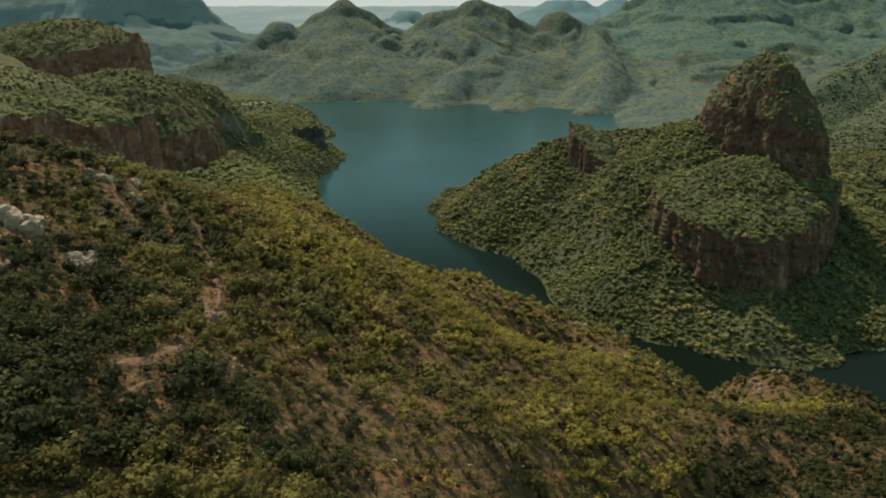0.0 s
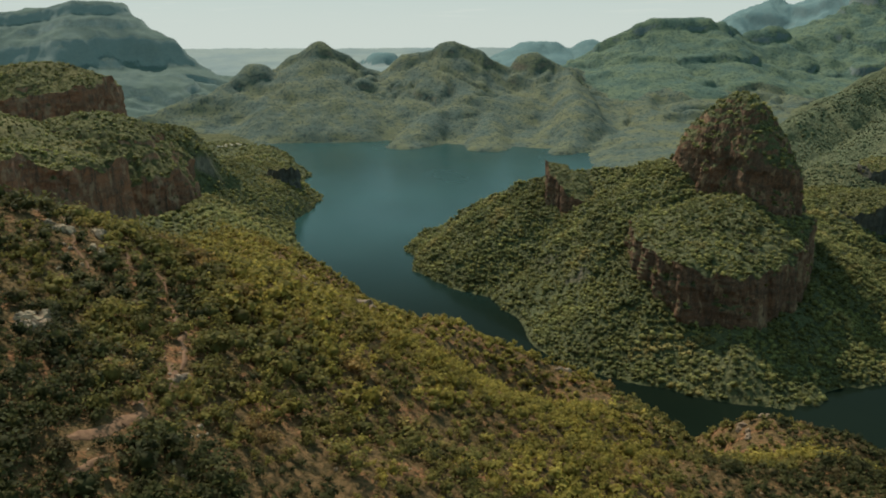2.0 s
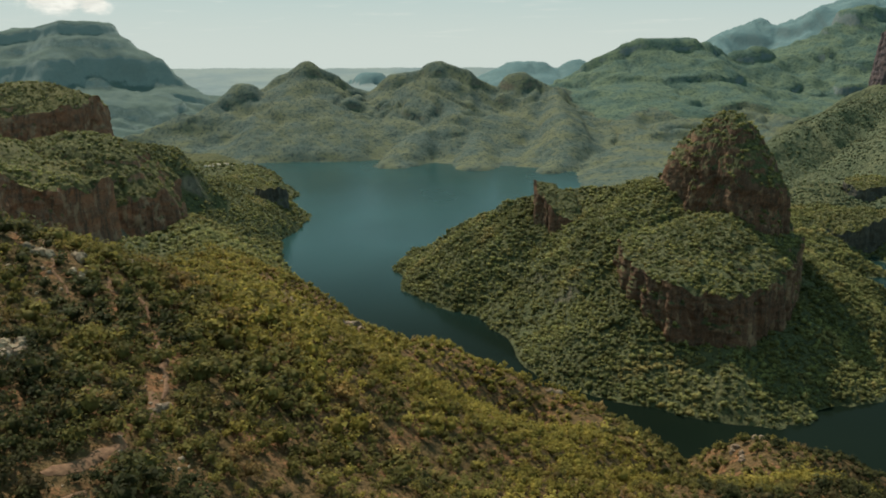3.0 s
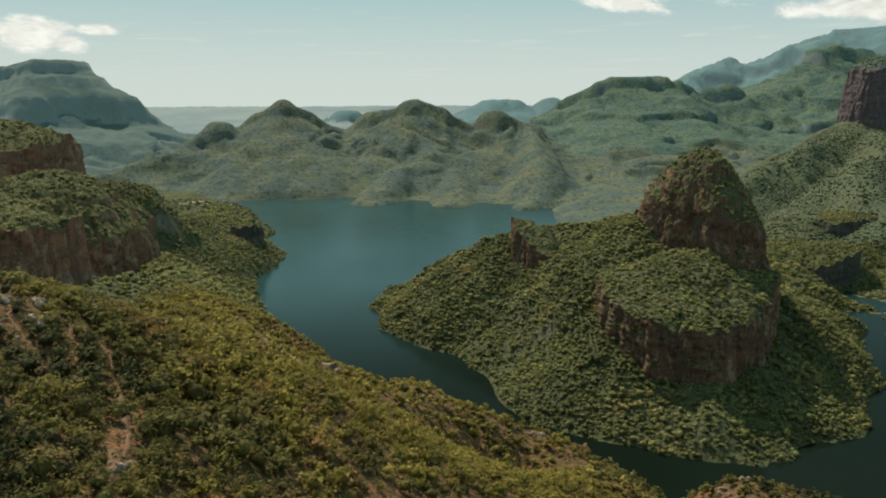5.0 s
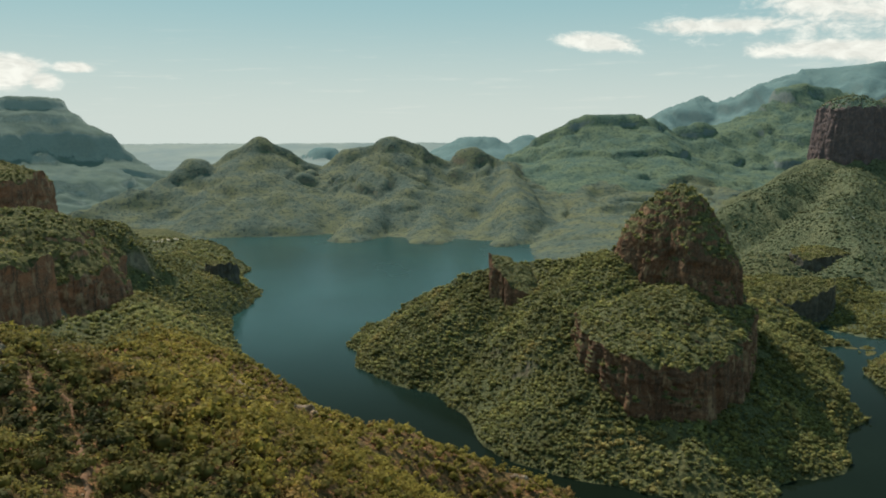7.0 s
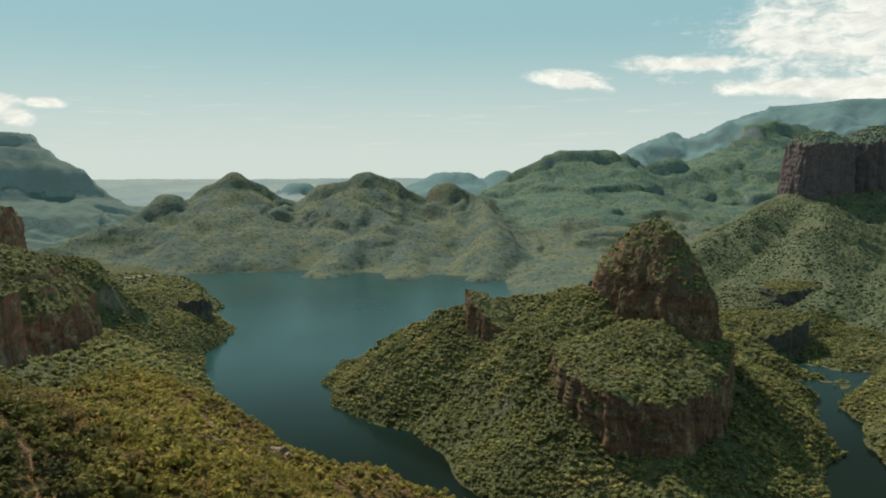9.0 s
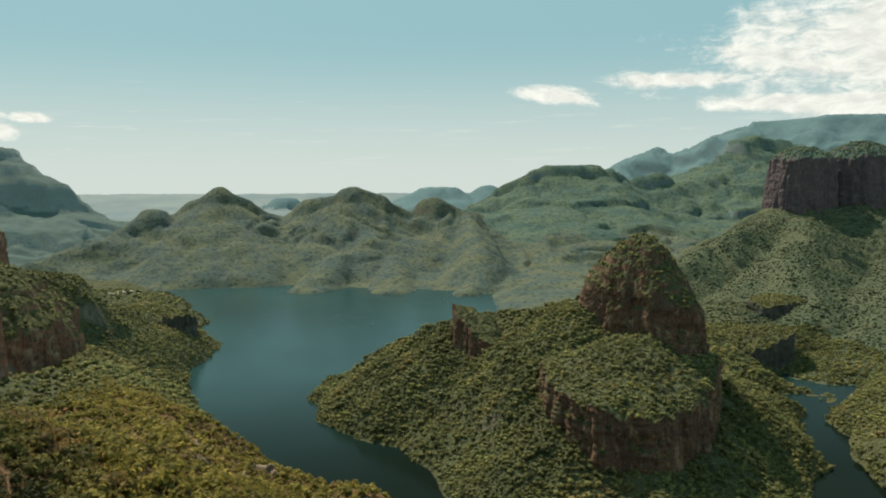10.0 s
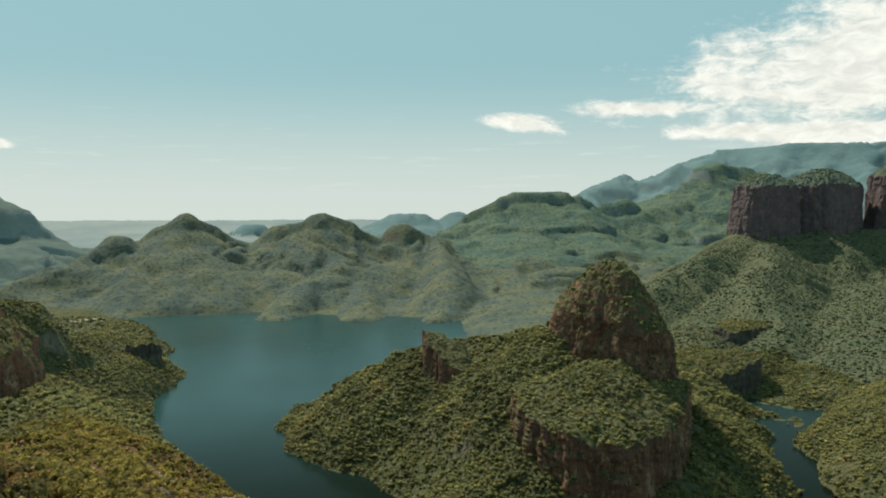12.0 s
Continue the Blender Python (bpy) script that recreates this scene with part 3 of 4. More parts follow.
def owned(*names):
    return np.isin(OWNER, [NAMES.index(k) for k in names])


BODIES = []        # plans of the rock bodies: centre, outline by angle


def rock_body(centre, rim, top, curve, turns, rows, caps, size=1.0, batter=5.0, crag=0.5, seed=0, bury=15.0):
    """A crag: sheer faces between foot and rim all round, a rounded cap above. rim: corners (x, y, rim height, foot height).
    size: scale of buttresses, cracks and beds; curve: 1 a cone, 2 a dome; crag: how stepped the cap is."""
    cx, cy = centre
    a = np.array([(math.atan2(y - cy, x - cx), math.hypot(x - cx, y - cy), zr, zf) for x, y, zr, zf in rim])
    a = a[np.argsort(a[:, 0])]
    a = np.vstack([a[-3:] - (2 * np.pi, 0, 0, 0), a, a[:3] + (2 * np.pi, 0, 0, 0)])
    th = np.linspace(-np.pi, np.pi, turns, endpoint=False)
    soft = max(3, turns // 40)
    R, ZR, ZF = (np.mean([np.roll(np.interp(th, a[:, 0], a[:, k]), o) for o in range(-soft, soft + 1)], axis=0) for k in (1, 2, 3))
    ex, ey = cx + R * np.cos(th), cy + R * np.sin(th)
    even, ZR = ZR, ZR + np.minimum(0.24 * (ZR - ZF), 7 * size) * (vnoise(ex / (26 * size), ey / (26 * size), None, seed + 12) + 0.5 * vnoise(ex / (7 * size), ey / (7 * size), None, seed + 13))
    R = R + 4 * size * vnoise(ex / (20 * size), ey / (20 * size), None, seed + 14)
    BODIES.append((cx, cy, th, R, even, top, curve))
    u, v = np.linspace(0, 1, rows)[:, None], np.linspace(0, 1, caps + 1)[1:, None]
    low = ZF - bury
    edge = even + (ZR - even) * np.clip(1 - v / 0.16, 0, 1)
    z = np.vstack([low + (ZR - low) * u, edge + (top - edge) * (1 - (1 - v) ** curve)])
    r = np.vstack([R + batter * (1 - u) + 0 * R, R * (1 - v) + 0.02])
    c, s = np.cos(th), np.sin(th)
    x, y = cx + r * c, cy + r * s
    w = size
    wide = 5.5 * vnoise(x / (26 * w), y / (26 * w), z / (150 * w), seed) + 3.4 * vnoise(x / (11 * w), y / (11 * w), z / (80 * w), seed + 1)
    crack = -4.4 * np.clip(1 - 4 * np.abs(vnoise(x / (24 * w) + 0.3 * vnoise(x / 9, y / 9, z / (20 * w), seed + 11), y / (24 * w), z / (110 * w), seed + 2)), 0, 1)
    crack = crack - 1.5 * np.clip(1 - 4 * np.abs(vnoise(x / (8 * w), y / (8 * w), z / (26 * w), seed + 3)), 0, 1)
    beds = 1.0 * vnoise(x / (26 * w), y / (26 * w), z / (7 * w), seed + 4) + 0.8 * vnoise(x / (6 * w), y / (6 * w), z / (4 * w), seed + 5) + 1.1 * (1 - 2 * np.abs(vnoise(x / (3 * w), y / (3 * w), z / (4.5 * w), seed + 6))) + 0.6 * vnoise(x / (1.5 * w), y / (1.5 * w), z / (1.8 * w), seed + 15)
    d = w * (wide + crack + beds) * np.vstack([1 + 0 * (u + R), np.clip((1 - v) * 2, 0, 1) * (1 - 0.25 * np.clip(v * 5, 0, 1)) + 0 * R])
    x, y = x + d * c, y + d * s
    step = 11.0 * w
    h = (z + 5 * w * vnoise(x / (16 * w), y / (16 * w), None, seed + 7)) / step
    f = h - np.floor(h)
    on_cap = np.vstack([0 * u + 0 * R, np.clip(v * 6, 0, 1) * np.clip((1 - v) * 4, 0, 1) + 0 * R])
    z = z + crag * step * (np.clip((f - 0.35) / 0.3, 0, 1) - f) * on_cap * np.clip(0.6 + 1.6 * vnoise(x / (30 * w), y / (30 * w), None, seed + 8), 0, 1)
    z = z + 1.3 * w * vnoise(x / (5 * w), y / (5 * w), None, seed + 9) * on_cap
    P = np.stack([x, y, z], -1)
    ids = np.arange((rows + caps) * turns).reshape(rows + caps, turns)
    nxt = np.roll(ids, -1, axis=1)
    q = np.stack([ids[:-1], nxt[:-1], nxt[1:], ids[1:]], -1)
    return P.reshape(-1, 3), q[: rows - 1].reshape(-1, 4), q[rows - 1 :].reshape(-1, 4)


SURFACES = {}      # surfaces on which scrub grows: name -> (points, faces)


def rock_part(name, parent, v, f, mat, label=""):
    used, flat = np.unique(f, return_inverse=True)
    ob = new(name, mesh_of(name, v[used], flat.reshape(-1, 4), (mat,)))
    ob.parent = parent
    ob.matrix_parent_inverse = parent.matrix_world.inverted()
    return tagged(ob, label)


def crags(name, at, label, category, bodies, group=""):
    """A landform of one or more rock bodies under one root: (cliff part, its label, cap part, its label, material, shape)."""
    root = new(name)
    root.matrix_world = pose(*at)
    bpy.context.view_layer.update()
    for cliff, what, cap, over, mat, shape in bodies:
        v, low, high = shape
        rock_part(cliff, root, v, low, mat, what)
        rock_part(cap, root, v, high, mat, over)
        SURFACES.setdefault(name, []).append((v, np.vstack([low, high])))
    return tagged(root, label, category, group)


BENCH = [(240, 880, 112, 112), (231, 828, 112, 107), (234, 790, 103, 98), (242, 752, 95, 84), (257, 722, 93, 64), (278, 706, 93, 52), (302, 698, 90, 36), (334, 711, 92, 38), (362, 738, 98, 42), (393, 778, 104, 48), (425, 823, 106, 58), (440, 870, 110, 70), (430, 920, 120, 100), (370, 950, 140, 130), (300, 940, 130, 128)]
DOME = [(298, 932, 164, 156), (304, 902, 172, 160), (317, 878, 182, 160), (335, 850, 184, 146), (350, 826, 174, 130), (373, 806, 171, 118), (397, 815, 166, 112), (412, 838, 160, 104), (426, 865, 148, 92), (430, 905, 146, 96), (402, 945, 166, 122), (345, 962, 172, 142)]
crags("butte", (350, 860, 100), "steep rust-red rock butte with scrub on its ledges and domed top", "butte", (
    ("lower_cliff", "dark red lower cliff in vertical columns", "bench", "sloping green bench above the lower cliff", mat_butte, rock_body((345, 822), BENCH, 141, 1.1, 440, 56, 46, 1.0, 4.0, 0.2, 3, 25)),
    ("upper_cliff", "red and tan upper cliff", "summit", "rounded summit with scrub between crags", mat_butte, rock_body((358, 872), DOME, 242, 1.75, 440, 56, 54, 1.0, 5.0, 0.40, 17, 45))))
crags("rock_rib", (200, 1025, 110), "jagged dark rock rib standing on the wooded ridge", "rock", (
    ("rock_face", "", "crest", "", mat_butte, rock_body((203, 1024), [(180, 1062, 142, 106), (192, 1068, 140, 118), (212, 1046, 132, 118), (230, 1005, 118, 100), (234, 976, 106, 80), (216, 962, 102, 68), (200, 976, 110, 76), (189, 1014, 128, 90), (180, 1045, 139, 102)], 134, 1.3, 220, 30, 24, 0.75, 2.0, 0.3, 41)),))
CLIFF_A = [(-262, 520, 226, 190), (-266, 560, 222, 180), (-262, 600, 208, 172), (-258, 622, 203, 160), (-246, 640, 211, 150), (-228, 660, 207, 142), (-236, 690, 196, 140), (-270, 720, 206, 170), (-340, 740, 222, 200), (-420, 660, 232, 215), (-430, 560, 236, 220), (-380, 480, 240, 215), (-310, 470, 234, 200)]
CLIFF_B = [(-262, 742, 172, 134), (-246, 758, 176, 132), (-234, 780, 182, 134), (-222, 804, 181, 138), (-218, 824, 166, 136), (-222, 850, 172, 140), (-238, 890, 176, 130), (-290, 930, 178, 130), (-370, 920, 200, 170), (-390, 840, 208, 190), (-350, 760, 200, 180), (-300, 735, 184, 160)]
crags("cliff", (-300, 600, 150), "reddish sandstone cliff along the edge of a bushy plateau", "cliff", (
    ("rock_wall", "buttressed red rock wall", "cliff_top", "yellow grass above the rock", mat_cliff, rock_body((-335, 600), CLIFF_A, 232, 1.2, 420, 44, 40, 1.0, 7.0, 0.2, 53)),
    ("rock_wall", "tan and red rock buttress", "brow", "rounded bushy brow above the rock", mat_cliff, rock_body((-308, 832), CLIFF_B, 229, 1.9, 420, 40, 50, 1.0, 7.0, 0.35, 67))))
crags("round_hill", (-560, 1320, 180), "bushy round hill with a dark cliff below its brow", "hill", (
    ("cliff", "short dark cliff", "brow", "grassy domed brow", mat_cliff, rock_body((-570, 1330), [(-455, 1330, 234, 186), (-462, 1280, 236, 186), (-500, 1248, 222, 184), (-545, 1232, 214, 188), (-600, 1225, 212, 196), (-680, 1235, 216, 206), (-760, 1300, 226, 210), (-700, 1400, 226, 200), (-600, 1430, 226, 190), (-500, 1400, 226, 186)], 264, 1.6, 300, 26, 36, 1.4, 6.0, 0.3, 71)),))
mesa = new("mesa")
mesa.matrix_world = pose(-1700, 3280, 100)
bpy.context.view_layer.update()
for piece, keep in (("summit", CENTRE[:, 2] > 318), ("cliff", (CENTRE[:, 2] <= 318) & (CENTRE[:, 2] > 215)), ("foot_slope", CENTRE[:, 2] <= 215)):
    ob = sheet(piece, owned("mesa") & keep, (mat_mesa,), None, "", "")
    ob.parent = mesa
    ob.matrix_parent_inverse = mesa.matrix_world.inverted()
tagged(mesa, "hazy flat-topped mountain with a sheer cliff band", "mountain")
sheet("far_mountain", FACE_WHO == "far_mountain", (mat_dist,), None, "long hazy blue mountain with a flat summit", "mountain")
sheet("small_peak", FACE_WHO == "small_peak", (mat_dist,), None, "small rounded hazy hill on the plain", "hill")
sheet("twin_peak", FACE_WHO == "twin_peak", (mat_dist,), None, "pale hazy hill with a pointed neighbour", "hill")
def ring(cx, cy, r, rim, foot, lean=0.0):
    """An outline for a round tower: twelve corners, with the foot lower on its near side by lean."""
    return [(cx + r * (1 + 0.07 * math.sin(5 * k)) * math.cos(k * math.pi / 6), cy + r * math.sin(k * math.pi / 6), rim + 4 * math.sin(3.3 * k), foot + lean * math.sin(k * math.pi / 6)) for k in range(12)]


for k, (at, r, rim, foot, top, what) in enumerate((
    ((1592, 2475), 102, 366, 215, 409, "round rock tower with a grassy dome over sheer red cliffs"),
    ((1816, 2490), 126, 370, 190, 429, "broad shaded rock tower with a green domed top"),
    ((2090, 2405), 130, 405, 205, 462, "tall rock tower with a grassy cap above red cliffs"))):
    crags("rock_tower", (*at, 200), what, "rock tower", (("cliff", "sheer bedded rock cliff", "cap", "grassy domed cap", mat_tower, rock_body(at, ring(*at, r, rim, foot, 26), top, 2.1, 300, 60, 26, 1.3, 16.0, 0.1, 80 + 12 * k, 30)),), "round rock towers")
KNOLL = [(668, 1180, 33, 8), (690, 1172, 38, 5), (725, 1184, 50, 5), (752, 1206, 60, 6), (772, 1222, 60, 14), (768, 1260, 58, 30), (720, 1300, 52, 44), (670, 1280, 50, 44), (640, 1220, 44, 34)]
crags("knoll", (715, 1230, 30), "low green knoll with a dark rock face above the river", "rock", (("rock_face", "dark rock face", "top", "grassy top", mat_knoll, rock_body((710, 1232), KNOLL, 60, 1.4, 220, 24, 24, 1.0, 3.0, 0.1, 121)),))
SHELF = [(838, 1432, 62, 48), (880, 1424, 66, 46), (925, 1436, 70, 50), (945, 1465, 72, 62), (900, 1510, 76, 70), (845, 1490, 72, 68)]
crags("knoll", (890, 1465, 60), "grassy shelf with a short dark cliff", "rock", (("rock_face", "short dark cliff", "top", "grassy top", mat_knoll, rock_body((890, 1466), SHELF, 77, 1.4, 160, 20, 16, 1.0, 3.0, 0.1, 131)),))
HEADLAND = [(-236, 1470, 66, 34), (-214, 1484, 66, 26), (-202, 1500, 58, 22), (-208, 1530, 54, 30), (-240, 1540, 60, 46), (-258, 1500, 68, 56)]
crags("knoll", (-230, 1505, 50), "small rocky knob at the end of the spit", "rock", (("rock_face", "brown rock face", "top", "bushy top", mat_knoll, rock_body((-230, 1505), HEADLAND, 70, 1.4, 140, 18, 14, 1.0, 3.0, 0.2, 141)),))

# ---- water ----
wx, wy = np.meshgrid(np.linspace(-1200, 1400, 40), np.linspace(300, 2700, 40))
wid = np.arange(1600).reshape(40, 40)
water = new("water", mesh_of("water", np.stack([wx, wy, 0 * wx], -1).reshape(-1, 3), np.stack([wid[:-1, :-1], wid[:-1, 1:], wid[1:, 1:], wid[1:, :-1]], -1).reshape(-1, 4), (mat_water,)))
tagged(water, "calm dark teal lake and river winding between wooded slopes", "water", "", "structure")

# ---- plants ----
rng = np.random.RandomState(7)


def sample(field, x, y):
    """A field of the terrain grid at places in the plan."""
    i = np.clip(np.searchsorted(GX, x) - 1, 0, len(GX) - 2)
    j = np.clip(np.searchsorted(GY, y) - 1, 0, len(GY) - 2)
    u, v = (x - GX[i]) / (GX[i + 1] - GX[i]), (y - GY[j]) / (GY[j + 1] - GY[j])
    return (field[j, i] * (1 - u) + field[j, i + 1] * u) * (1 - v) + (field[j + 1, i] * (1 - u) + field[j + 1, i + 1] * u) * v


def ground_at(x, y):
    return float(sample(MZ, np.array([x]), np.array([y]))[0])


def ball(sub, jitter, flat=1.0):
    """Vertices and triangles of a rough ball of radius 1."""
    bm = bmesh.new()
    bmesh.ops.create_icosphere(bm, subdivisions=sub, radius=1.0)
    v = np.array([q.co[:] for q in bm.verts])
    f = np.array([[q.index for q in p.verts] for p in bm.faces])
    bm.free()
    v = v * (1 + jitter * rng.uniform(-1, 1, (len(v), 1)))
    v[:, 2] *= flat
    return v, f


def crown(leaves, size, lumps, core=1, spread=0.62, full=0.74, up=0.3):
    """A crown of unit radius standing on z = 0: small ragged leaf tufts over a few lumps, with a darker heart."""
    heart, hf = ball(core, 0.16)
    heart = heart * (full, full, full * 0.85) + (0, 0, 0.72)
    mid = rng.uniform(-1, 1, (lumps, 3)) * (spread, spread, 0.30) + (0, 0, 0.85)
    rad = rng.uniform(0.38, 0.62, lumps)
    k = rng.randint(0, lumps, leaves)
    way = rng.normal(size=(leaves, 3))
    way[:, 2] = way[:, 2] * 0.8 + 0.35
    way /= np.linalg.norm(way, axis=1)[:, None]
    at = mid[k] + way * rad[k][:, None] * rng.uniform(0.75, 1.12, (leaves, 1))
    at[:, 2] = np.maximum(at[:, 2], 0.12)
    nrm = way * 0.7 + (0, 0, up) + 0.34 * rng.normal(size=(leaves, 3))
    nrm /= np.linalg.norm(nrm, axis=1)[:, None]
    side = np.cross(nrm, rng.normal(size=(leaves, 3)))
    side /= np.linalg.norm(side, axis=1)[:, None]
    other = np.cross(nrm, side)
    s = size * rng.uniform(0.7, 1.35, (leaves, 1))
    tri = np.stack([at + side * s, at - side * s * 0.6 + other * s * 0.8, at - side * s * 0.5 - other * s * 0.8], 1).reshape(-1, 3)
    n = len(heart)
    return np.vstack([heart, tri]), np.vstack([hf, n + np.arange(3 * leaves).reshape(-1, 3)]), np.r_[np.zeros(len(hf), int), np.ones(leaves, int)]


def spread_out(name, spots, sizes, tall, templates, mats, label, category):
    """One mesh of many plants: turned, scaled copies of a few crowns."""
    vs, fs, ms, base = [], [], [], 0
    pick = rng.randint(0, len(templates), len(spots))
    turn = rng.uniform(0, 2 * np.pi, len(spots))
    for t, (v, f, m) in enumerate(templates):
        who = np.where(pick == t)[0]
        if not len(who):
            continue
        c, s = np.cos(turn[who])[:, None], np.sin(turn[who])[:, None]
        x = (v[None, :, 0] * c - v[None, :, 1] * s) * sizes[who][:, None] + spots[who][:, :1]
        y = (v[None, :, 0] * s + v[None, :, 1] * c) * sizes[who][:, None] + spots[who][:, 1:2]
        z = v[None, :, 2] * tall[who][:, None] + spots[who][:, 2:]
        vs.append(np.stack([x, y, z], -1).reshape(-1, 3))
        fs.append((f[None] + (base + len(v) * np.arange(len(who)))[:, None, None]).reshape(-1, 3))
        ms.append(np.tile(m, len(who)))
        base += len(v) * len(who)
    me = mesh_of(name, np.vstack(vs), np.vstack(fs), mats, False)
    ms = np.concatenate(ms)
    me.polygons.foreach_set("use_smooth", ms == 0)
    me.polygons.foreach_set("material_index", ms.astype(np.int32))
    return tagged(new(name, me), label, category, "", "stuff")


def grown(surfaces, per, flat, seed):
    """Spots for scrub on rock bodies, per square metre, on what is flatter than flat (the upright part of the normal)."""
    r, out = np.random.RandomState(seed), []
    for v, f in surfaces:
        p = v[f]
        n = np.cross(p[:, 2] - p[:, 0], p[:, 3] - p[:, 1])
        area = np.linalg.norm(n, axis=1) + 1e-9
        mid = p.mean(1)
        chance = 0.5 * area * per * np.clip((n[:, 2] / area - flat) / 0.18 + 0.8 * fbm(mid[:, 0] / 15, mid[:, 1] / 15, 2, seed), 0, 1)
        count = r.poisson(chance)
        k = np.repeat(np.arange(len(f)), count)
        w = r.uniform(0, 1, (len(k), 2))
        a, b, c, d = (p[k, i] for i in range(4))
        out.append((a * (1 - w[:, :1]) + b * w[:, :1]) * (1 - w[:, 1:]) + (d * (1 - w[:, :1]) + c * w[:, :1]) * w[:, 1:])
    return np.vstack(out)


BARE = []        # bare spots: x, y, radius


def places(x0, x1, y0, y1, gap, keep, fan=None, steep=1.15, low=1.2):
    """Spots for plants in a stretch of the plan, thinned by keep(x, y), off the water, the cliffs and the bare spots."""
    xs, ys = np.meshgrid(np.arange(x0, x1, gap), np.arange(y0, y1, gap))
    x = (xs + rng.uniform(-0.48, 0.48, xs.shape) * gap).ravel()
    y = (ys + rng.uniform(-0.48, 0.48, xs.shape) * gap).ravel()
    ok = rng.uniform(0, 1, len(x)) < keep(x, y)
    if fan:
        ok &= (x > -fan[0] * y - 25) & (x < fan[1] * y + 25)
    z = sample(MZ, x, y)
    ok &= (z > low) & (sample(steepness, x, y) < steep * rng.uniform(0.8, 1.25, len(x)))
    for cx, cy, th, R, rim, top, curve in BODIES:
        far, a = np.hypot(x - cx, y - cy), np.arctan2(y - cy, x - cx)
        edge, lip = np.interp(a, th, R, period=2 * np.pi), np.interp(a, th, rim, period=2 * np.pi)
        ok &= (far > edge - 1.0) | (z > lip + (top - lip) * (1 - np.clip(far / edge, 0, 1) ** curve) + 1.0)
    for bx, by, br in BARE:
        ok &= np.hypot(x - bx, y - by) > br * rng.uniform(0.75, 1.1, len(x))
    return np.stack([x, y, z], -1)[ok]


def drape(name, line, width, mat, label, lift=0.3):
    """A worn strip of soil lying on the slope along a line of (x, y)."""
    pts, n = [], 0
    for (ax, ay), (bx, by) in zip(line, line[1:]):
        m = max(2, int(math.hypot(bx - ax, by - ay) / 1.2))
        pts += [(ax + (bx - ax) * k / m, ay + (by - ay) * k / m) for k in range(m)]
    pts.append(line[-1])
    p = np.array(pts, float)
    p += np.stack([fbm(p[:, 0] / 5, p[:, 1] / 5, 2, 4), fbm(p[:, 0] / 5, p[:, 1] / 5, 2, 6)], -1) * 0.8
    d = np.gradient(p, axis=0)
    d /= np.linalg.norm(d, axis=1)[:, None] + 1e-9
    w = width * (0.55 + 0.45 * np.abs(fbm(p[:, 0] / 3, p[:, 1] / 3, 2, 9))) * np.sin(np.linspace(0.25, np.pi - 0.25, len(p))) ** 0.5
    side = np.stack([-d[:, 1], d[:, 0]], -1)
    k = np.linspace(-1, 1, 5)
    q = p[:, None] + side[:, None] * (w[:, None] * k[None])[..., None]
    z = sample(MZ, q[..., 0], q[..., 1]) + lift * (1 - 0.9 * np.abs(k)[None] ** 3)
    v = np.concatenate([q, z[..., None]], -1).reshape(-1, 3)
    i = np.arange(len(p) * 5).reshape(-1, 5)
    f = np.stack([i[:-1, :-1], i[:-1, 1:], i[1:, 1:], i[1:, :-1]], -1).reshape(-1, 4)
    for a, b in p[::3]:
        BARE.append((a, b, width * 0.9 + 0.8))
    return tagged(new(name, mesh_of(name, v, f, (mat,))), label, "path", "", "structure")


drape("path", [(-49, 166), (-44, 156), (-41, 147), (-40, 140)], 0.8, mat_soil, "short worn strip of bare red soil between bushes")
drape("path", [(-43, 126), (-41, 122), (-42, 117)], 1.3, mat_soil, "eroded patch of red soil on the hillside")
drape("path", [(-42, 141), (-40, 137), (-41, 131)], 1.4, mat_soil, "stony patch of bare red soil on the hillside")
drape("path", [(-41, 121), (-44, 114), (-46, 109)], 1.3, mat_soil, "eroded patch of red soil on the hillside")
drape("path", [(-41, 108), (-43, 102), (-42, 97)], 0.8, mat_soil, "narrow gully of red soil")
drape("path", [(-80, 214), (-86, 202), (-78, 190), (-70, 176), (-66, 168)], 0.5, mat_soil, "thin footpath winding up the hillside")
drape("path", [(-66, 186), (-60, 176), (-55, 178), (-50, 170)], 0.5, mat_soil, "thin footpath across the hillside")
drape("path", [(55, 128), (57, 136), (55, 145)], 0.5, mat_soil, "thin strip of worn red soil")
drape("path", [(72, 128), (75, 138), (72, 146)], 0.5, mat_soil, "thin strip of worn red soil")

# ---- rocks ----
def rock(seed, w, d, h, crack=0.22):
    """A blocky, worn boulder, flat underneath, standing on z = 0."""
    r = np.random.RandomState(seed)
    bm = bmesh.new()
    bmesh.ops.create_icosphere(bm, subdivisions=3, radius=1.0)
    v = np.array([q.co[:] for q in bm.verts])
    f = np.array([[q.index for q in p.verts] for p in bm.faces])
    bm.free()
    for _ in range(11):
        n = r.normal(size=3)
        n /= np.linalg.norm(n)
        over = np.maximum(v @ n - r.uniform(0.55, 0.85), 0)
        v = v - over[:, None] * n
    v = v * (1 + crack * vnoise(v[:, 0] * 2.6 + seed, v[:, 1] * 2.6, v[:, 2] * 3.5, seed)[:, None] + 0.06 * vnoise(v[:, 0] * 8, v[:, 1] * 8, v[:, 2] * 8, seed + 1)[:, None])
    v[:, 2] = np.maximum(v[:, 2], -0.5)
    v[:, 2] -= v[:, 2].min()
    v = v / (v.max(0) - v.min(0)) * (w, d, h)
    return mesh_of("boulder", v, f, (), False)


ROCKS = [rock(k, 1, 1, 1) for k in range(9)]


